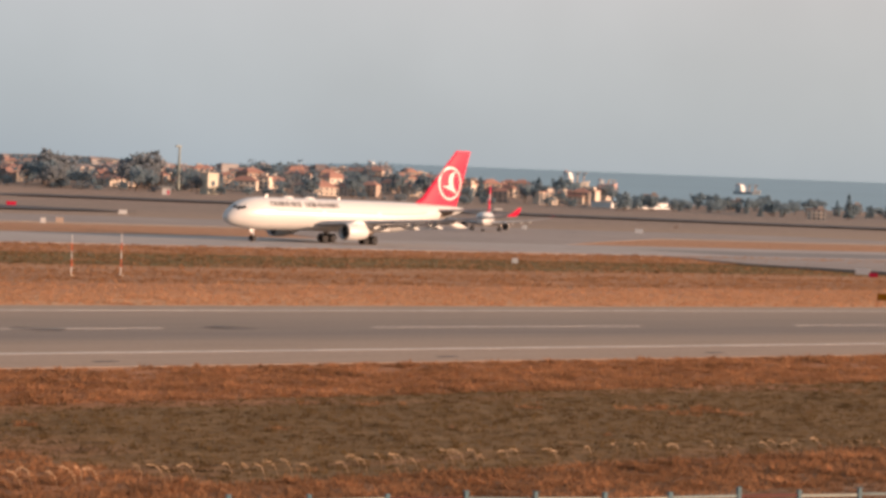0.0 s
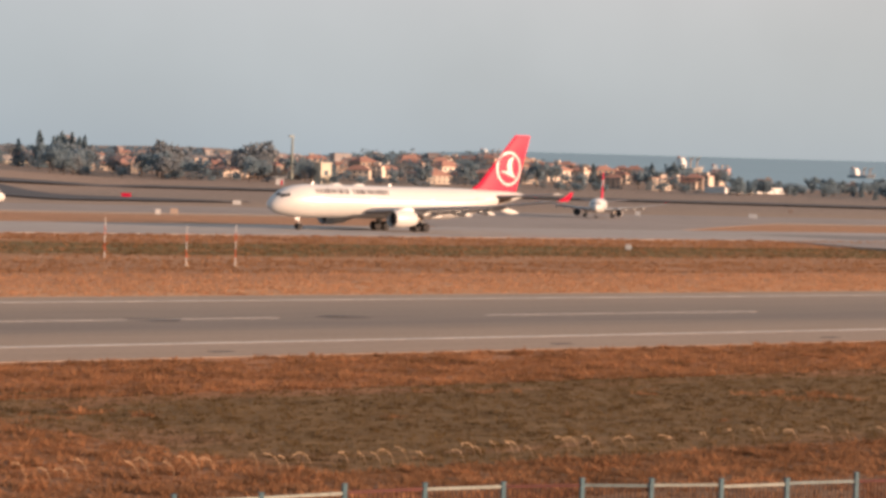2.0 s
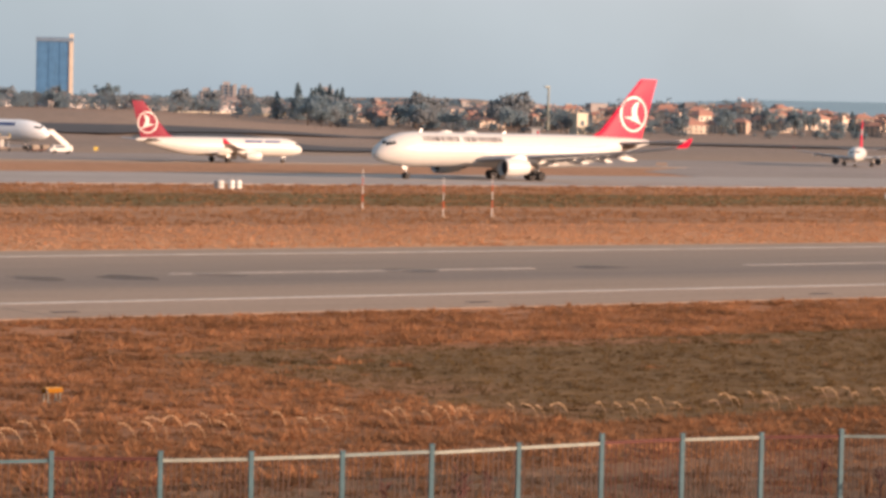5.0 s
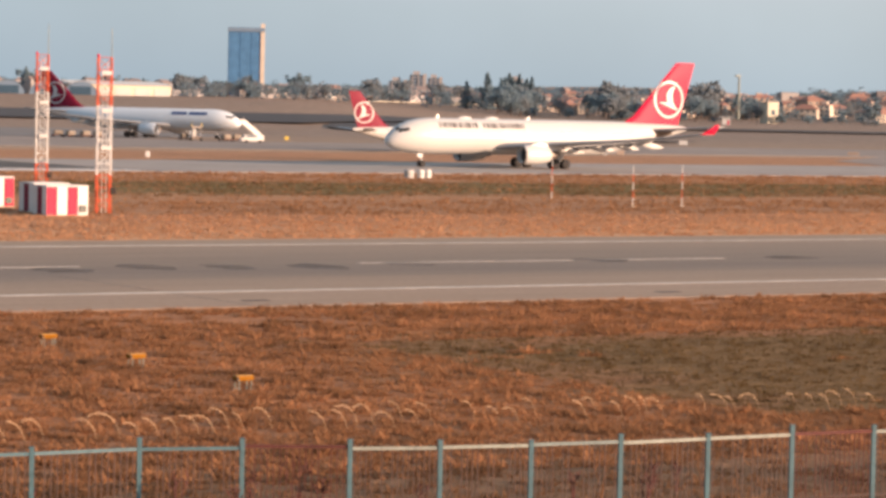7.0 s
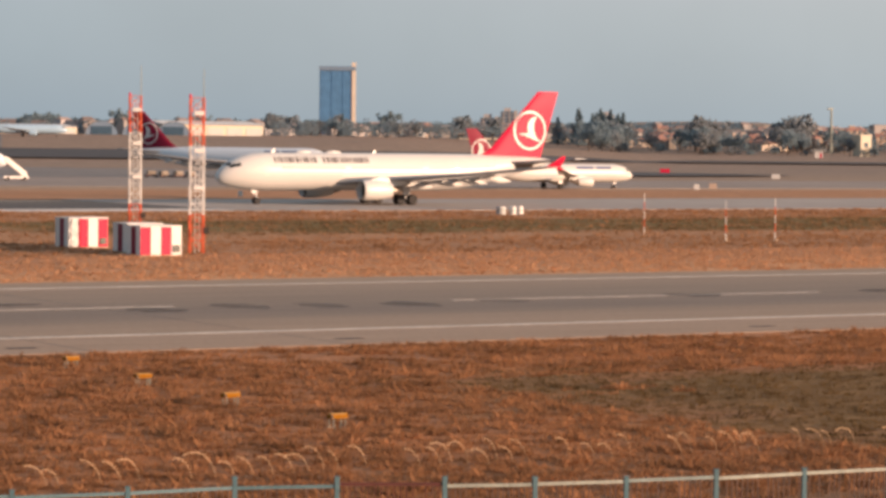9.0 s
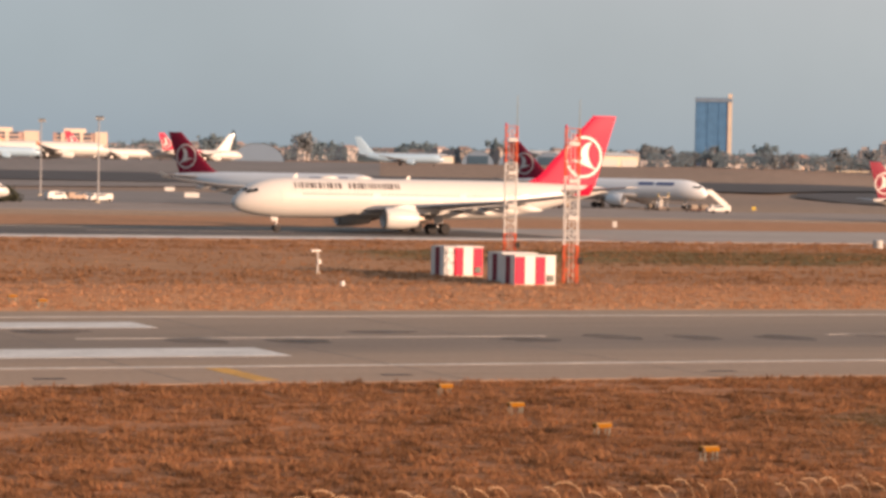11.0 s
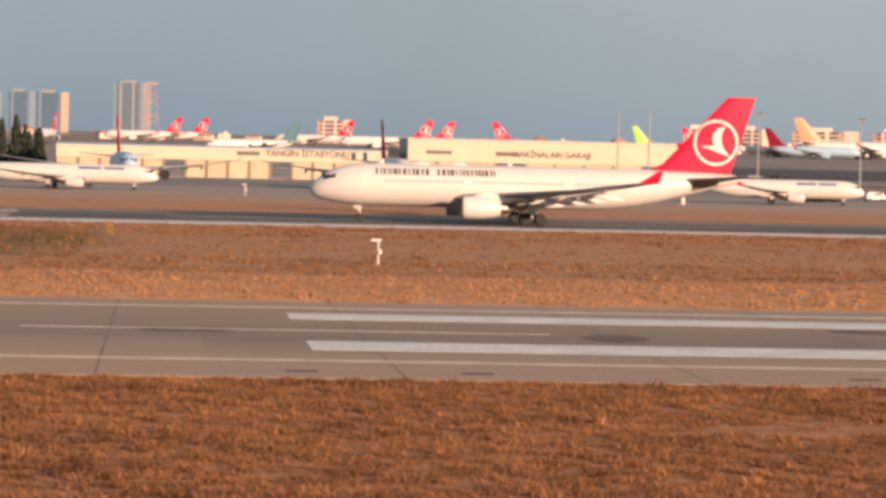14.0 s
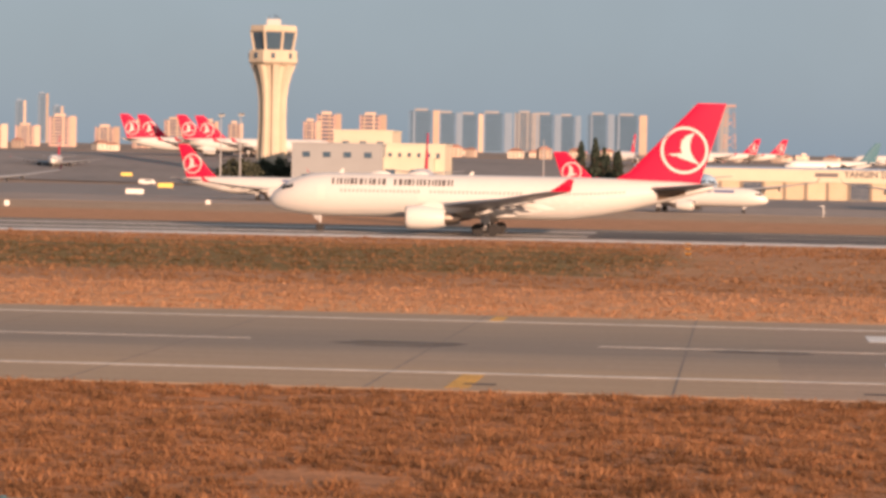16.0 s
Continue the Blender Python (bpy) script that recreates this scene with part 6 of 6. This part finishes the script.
# ---- ships ----
def ship(az, dist, l, el0, h, label, hull_m, turn):
    x, y = dist * math.sin(radians(az)), dist * math.cos(radians(az))
    top = thing("cargo_ship", pose(x, y, high(el0, dist) - 1.0, 0, 0, turn), label, "ship", "ships at sea")
    part("hull", Geo().rings([[(-l / 2, -4, 2), (-l / 2, 4, 2), (-l / 2, 4.5, 9), (-l / 2, -4.5, 9)], [(l * 0.3, -5, 0), (l * 0.3, 5, 0), (l * 0.3, 6, 9), (l * 0.3, -6, 9)], [(l * 0.46, -0.3, 2), (l * 0.46, 0.3, 2), (l * 0.52, 0.6, 11), (l * 0.52, -0.6, 11)]]), hull_m, top)
    part("superstructure", Geo().box((-l * 0.3, 0, 9 + h / 2), (l * 0.22, 9, h)).box((-l * 0.3, 0, 9 + h * 1.2), (l * 0.14, 7, h * 0.5)), M_MASTWHITE, top)
    part("funnel", Geo().tube((-l * 0.4, 0, 9 + h), (-l * 0.4, 0, 9 + h * 1.7), 2.0, 1.7), M_PINK, top)
    for q in (0.05, 0.3):
        part("crane", Geo().tube((l * q, 0, 9), (l * q, 0, 9 + h * 1.5), 0.7, n=6).tube((l * q, 0, 9 + h), (l * q + l * 0.12, 0, 9 + h * 1.6), 0.5, n=5), M_HOUSE2, top)


ship(45.95, 2800, 30, 0.2, 7, "white ship with a tall superstructure at sea", M_HOUSE, -75)
ship(46.6, 2900, 20, 0.2, 3, "red-hulled cargo ship at sea", M_PINK, -40)
ship(49.45, 2950, 30, 0.16, 5, "pale hazy cargo ship at sea", M_TONEDGREY, -80)
ship(41.9, 3500, 30, 0.4, 4, "pale hazy cargo ship at sea", M_TONEDGREY, -60)


# ---- trees ----
def tree(m, h, w, material, label, name="tree", cone=False, seed=0, clumps=320):
    r = random.Random(seed)
    top = thing(name, m, label, "tree", "trees round the airfield")
    g = Geo().tube((0, 0, -0.5), (0.1, 0, h * 0.45), 0.035 * h, 0.02 * h, n=7)
    limbs = []
    for i in range(6):
        a = 2.4 * i
        b = Vector((0.1, 0, h * (0.25 + 0.05 * i)))
        e = b + Vector((math.cos(a) * w * 0.32, math.sin(a) * w * 0.32, h * 0.25))
        g.tube(b, e, 0.014 * h, 0.006 * h, n=5)
        limbs.append(e)
    part("trunk", g, M_BARK, top)
    vs, fs = [], []
    blobs = [(r.gauss(0, 0.22) * w, r.gauss(0, 0.22) * w, h * r.uniform(0.4, 0.86), r.uniform(0.12, 0.24) * w) for _ in range(13)]
    for _ in range(clumps):
        if cone:
            f = r.random() ** 1.3
            a, rad = r.uniform(0, 6.283), w * 0.5 * (1 - f) ** 0.8 * r.uniform(0.5, 1.1)
            c = Vector((rad * math.cos(a), rad * math.sin(a), h * (0.06 + 0.94 * f)))
        else:
            bx_, by_, bz, br = r.choice(blobs)
            v = Vector((r.gauss(0, 1), r.gauss(0, 1), r.gauss(0, 1))).normalized() * br * r.uniform(0.6, 1.1)
            c = Vector((bx_, by_, bz)) + v
        s = r.uniform(0.035, 0.085) * h * (0.7 if cone else 1)
        u = Vector((r.gauss(0, 1), r.gauss(0, 1), r.gauss(0, 1))).normalized()
        q = u.orthogonal().normalized()
        t = u.cross(q)
        k = len(vs)
        vs += [c + q * s, c + t * s * 0.8, c - q * s * 0.9, c - t * s, c + u * s * 0.7]
        fs += [(k, k + 1, k + 4), (k + 1, k + 2, k + 4), (k + 2, k + 3, k + 4), (k + 3, k, k + 4)]
    part("crown", Geo().add(vs, fs), material, top, "uneven leafy crown")
    return top


BROAD, BARE, CONE = "broad green tree at the airfield edge, tinted with haze", "brown leafless winter tree, tinted with haze", "dark narrow cypress tree"
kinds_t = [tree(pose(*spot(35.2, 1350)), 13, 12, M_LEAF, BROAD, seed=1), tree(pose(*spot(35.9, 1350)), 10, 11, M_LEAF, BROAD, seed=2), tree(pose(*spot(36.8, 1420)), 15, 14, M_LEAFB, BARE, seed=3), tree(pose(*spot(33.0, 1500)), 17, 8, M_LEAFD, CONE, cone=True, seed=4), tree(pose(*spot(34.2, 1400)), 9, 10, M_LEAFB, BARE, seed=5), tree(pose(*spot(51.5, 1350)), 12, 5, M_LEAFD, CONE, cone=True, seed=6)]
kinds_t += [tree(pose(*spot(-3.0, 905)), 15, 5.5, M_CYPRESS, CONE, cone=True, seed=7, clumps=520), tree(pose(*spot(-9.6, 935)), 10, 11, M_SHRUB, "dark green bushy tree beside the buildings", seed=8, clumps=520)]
rnd = random.Random(21)


def plant(k, az, dist, s=1.0, up=0.0):
    x, y, z = spot(az, dist)
    t = copy_thing(kinds_t[k], pose(x, y, z + up, 0, 0, rnd.uniform(0, 360)))
    t.scale = (s * rnd.uniform(0.9, 1.15), s * rnd.uniform(0.9, 1.15), s * rnd.uniform(0.85, 1.15))


for _ in range(34):
    plant(rnd.choice((0, 1, 1, 2, 4)), rnd.choice((33.4, 34.9, 35.4, 37.2, 38.0)) + rnd.gauss(0, 0.35), rnd.uniform(1330, 1480), rnd.uniform(0.7, 1.15))
for _ in range(44):
    plant(rnd.choice((0, 1, 4)), rnd.uniform(33.2, 47.2), rnd.uniform(1330, 1400), rnd.uniform(0.3, 0.55), -1.0)
for _ in range(62):
    plant(rnd.choice((0, 1, 1, 4)), rnd.uniform(38.0, 47.0), rnd.uniform(1370, 1750), rnd.uniform(0.55, 0.95))
for _ in range(74):
    plant(rnd.choice((0, 1, 1, 5, 0)), rnd.uniform(46.8, 54.0), rnd.uniform(1330, 1500), rnd.uniform(0.45, 0.7), -0.8)
for _ in range(58):
    plant(rnd.choice((0, 1, 2, 4, 4)), rnd.uniform(26.3, 33.5), rnd.uniform(1580, 2300), rnd.uniform(0.6, 1.1))
for _ in range(12):
    plant(3, rnd.uniform(32.2, 33.9), rnd.uniform(1480, 1560), rnd.uniform(0.8, 1.15))
for _ in range(34):
    plant(rnd.choice((0, 1, 0)), rnd.uniform(15.5, 26.5), rnd.uniform(1720, 2200), rnd.uniform(0.7, 1.1))
for _ in range(9):
    plant(6, rnd.uniform(-3.6, -2.4), rnd.uniform(880, 930), rnd.uniform(0.75, 1.05))
for az, dist, k, s in ((-9.9, 930, 0, 0.9), (-9.3, 930, 1, 0.9), (-10.4, 940, 1, 0.9), (-10.2, 900, 4, 0.9), (13.2, 640, 4, 0.6), (13.4, 650, 4, 0.55), (1.9, 960, 2, 1.0), (1.7, 970, 0, 0.95), (-1.6, 900, 4, 0.8), (-2.0, 905, 1, 0.7), (-0.9, 960, 2, 0.8), (18.0, 1400, 3, 0.8), (19.5, 1480, 2, 1.0), (17.5, 1500, 0, 1.1), (8.4, 825, 4, 0.4), (9.3, 825, 4, 0.45), (10.8, 825, 5, 0.6), (11.1, 825, 5, 0.6), (7.7, 825, 4, 0.4), (27.9, 1800, 3, 0.8), (44.0, 1500, 3, 0.75), (45.2, 1500, 3, 0.8), (37.3, 1420, 2, 1.25), (35.4, 1400, 2, 1.25)):
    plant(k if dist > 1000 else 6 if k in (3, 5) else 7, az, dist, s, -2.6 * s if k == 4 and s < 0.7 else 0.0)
for k in range(16):
    plant(rnd.choice((7, 7, 6)), 11.15 + 0.1 * k, 836 + rnd.uniform(-3, 3), rnd.uniform(0.36, 0.5), -1.3)
# a far wood on the skyline in the haze-tinted leaf colour, too far to count
vs, fs = [], []
for _ in range(3600):
    az, dist = rnd.uniform(14.5, 36.0), rnd.uniform(2500, 3000)
    x, y, z = spot(az, dist)
    c = Vector((x, y, z + rnd.uniform(0, 7)))
    k, s = len(vs), rnd.uniform(2, 5)
    vs += [c + Vector((-s, 0, 0)), c + Vector((s, 0, -s * 0.3)), c + Vector((s * 0.4, 0, s)), c + Vector((0, -s, s * 0.3))]
    fs += [(0 + k, 1 + k, 3 + k), (1 + k, 2 + k, 3 + k), (2 + k, k, 3 + k), (k, 1 + k, 2 + k)]
for _ in range(1000):
    az, dist = rnd.uniform(15.5, 43.0), rnd.uniform(1420, 2700)
    if 20.5 < az < 26.5 and dist < 1760:
        continue
    x, y, z = spot(az, dist)
    tall = rnd.uniform(4.5, 10)
    for _ in range(26):
        up = rnd.random() ** 0.7
        wide = tall * 0.5 * (0.35 + math.sin(math.pi * (0.15 + 0.8 * up)))
        a, d = rnd.uniform(0, 6.283), wide * math.sqrt(rnd.random())
        c, k, s = Vector((x + d * math.cos(a), y + d * math.sin(a), z + 0.3 + tall * up)), len(vs), rnd.uniform(0.5, 1.15)
        vs += [c + Vector((-s, 0, 0)), c + Vector((s, 0.2 * s, -s * 0.3)), c + Vector((s * 0.4, 0, s)), c + Vector((0, -s, s * 0.3))]
        fs += [(0 + k, 1 + k, 3 + k), (1 + k, 2 + k, 3 + k), (2 + k, k, 3 + k), (k, 1 + k, 2 + k)]
tagged(part("far_woods", Geo().add(vs, fs), M_LEAF), "green woods on the horizon with haze in their colour", "woods", kind="stuff")


# the far town among those trees: small gabled and flat-roofed houses past counting, coloured as if through haze
vs, fs, slots = [], [], []
for _ in range(520):
    x, y, z = spot(rnd.uniform(14.5, 43.0), rnd.uniform(1750, 2900))
    w, d, h, a = rnd.uniform(3.5, 8), rnd.uniform(3, 6), rnd.choice((3.5, 4.5, 6, 6, 8.5)), rnd.uniform(-0.6, 0.6)
    k, flat = len(vs), rnd.random() < 0.35
    ridge = h + (0.5 if flat else rnd.uniform(1.8, 2.8))
    for dx, dy, dz in ((-w, -d, -2), (w, -d, -2), (w, d, -2), (-w, d, -2), (-w, -d, h), (w, -d, h), (w, d, h), (-w, d, h), (-w * 0.75, 0, ridge), (w * 0.75, 0, ridge)):
        vs.append((x + dx * math.cos(a) - dy * math.sin(a), y + dx * math.sin(a) + dy * math.cos(a), z + dz))
    fs += [tuple(k + i for i in f) for f in ((0, 1, 5, 4), (1, 2, 6, 5), (2, 3, 7, 6), (3, 0, 4, 7), (4, 5, 9, 8), (6, 7, 8, 9), (5, 6, 9), (7, 4, 8))]
    slots += [0] * 4 + [0 if flat else 1] * 4
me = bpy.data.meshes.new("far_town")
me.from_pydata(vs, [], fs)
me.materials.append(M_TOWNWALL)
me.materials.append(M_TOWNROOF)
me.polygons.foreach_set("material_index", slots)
tagged(new("far_town", me), "distant houses with tiled roofs among trees, haze in their colours", "houses", kind="stuff")


def motions():
    """What moves: the wide-body on the runway and the jets taxiing the other way."""
    rows = []
    for k in range(33):
        t = 0.5 * k
        x = 305.683 - 8.24535 * t + 0.909759 * t ** 2 - 0.2948806 * t ** 3 + 0.01757316 * t ** 4 - 0.000388214 * t ** 5
        y = float(np.interp(t, (0, 12.5, 14.5, 16), (372, 372, 366, 362)))
        turn = float(np.interp(t, (0, 0.5, 1.0, 1.5, 2.0), (1.8, 1.0, 0.4, 0.1, 0)))
        rows.append((t, pose(x * y / 372 - 6.67, y, 1.06, 0, 0, 180 + turn)))
    walk(jet, rows)
    for plane, x, y, z, turn, t0, speed in ((taxi_b, 324.0, 500.0, 1.07, -4, 5.5, 3.0), (taxi_c, 142.5, 578.0, 1.07, -9, 12.5, 2.5), (taxi_f, 0.0, 573.0, 1.07, -8, 14.5, 3.3), (taxi_e, -89.0, 622.0, 1.07, -8, 16.0, 3.0)):
        way = Vector((math.cos(radians(turn)), math.sin(radians(turn)), 0))
        walk(plane, [(t, Matrix.Translation(way * speed * (t - t0)) @ pose(x, y, z, 0, 0, turn)) for t in (0.0, 4.0, 8.0, 12.0, 16.0)])


motions()
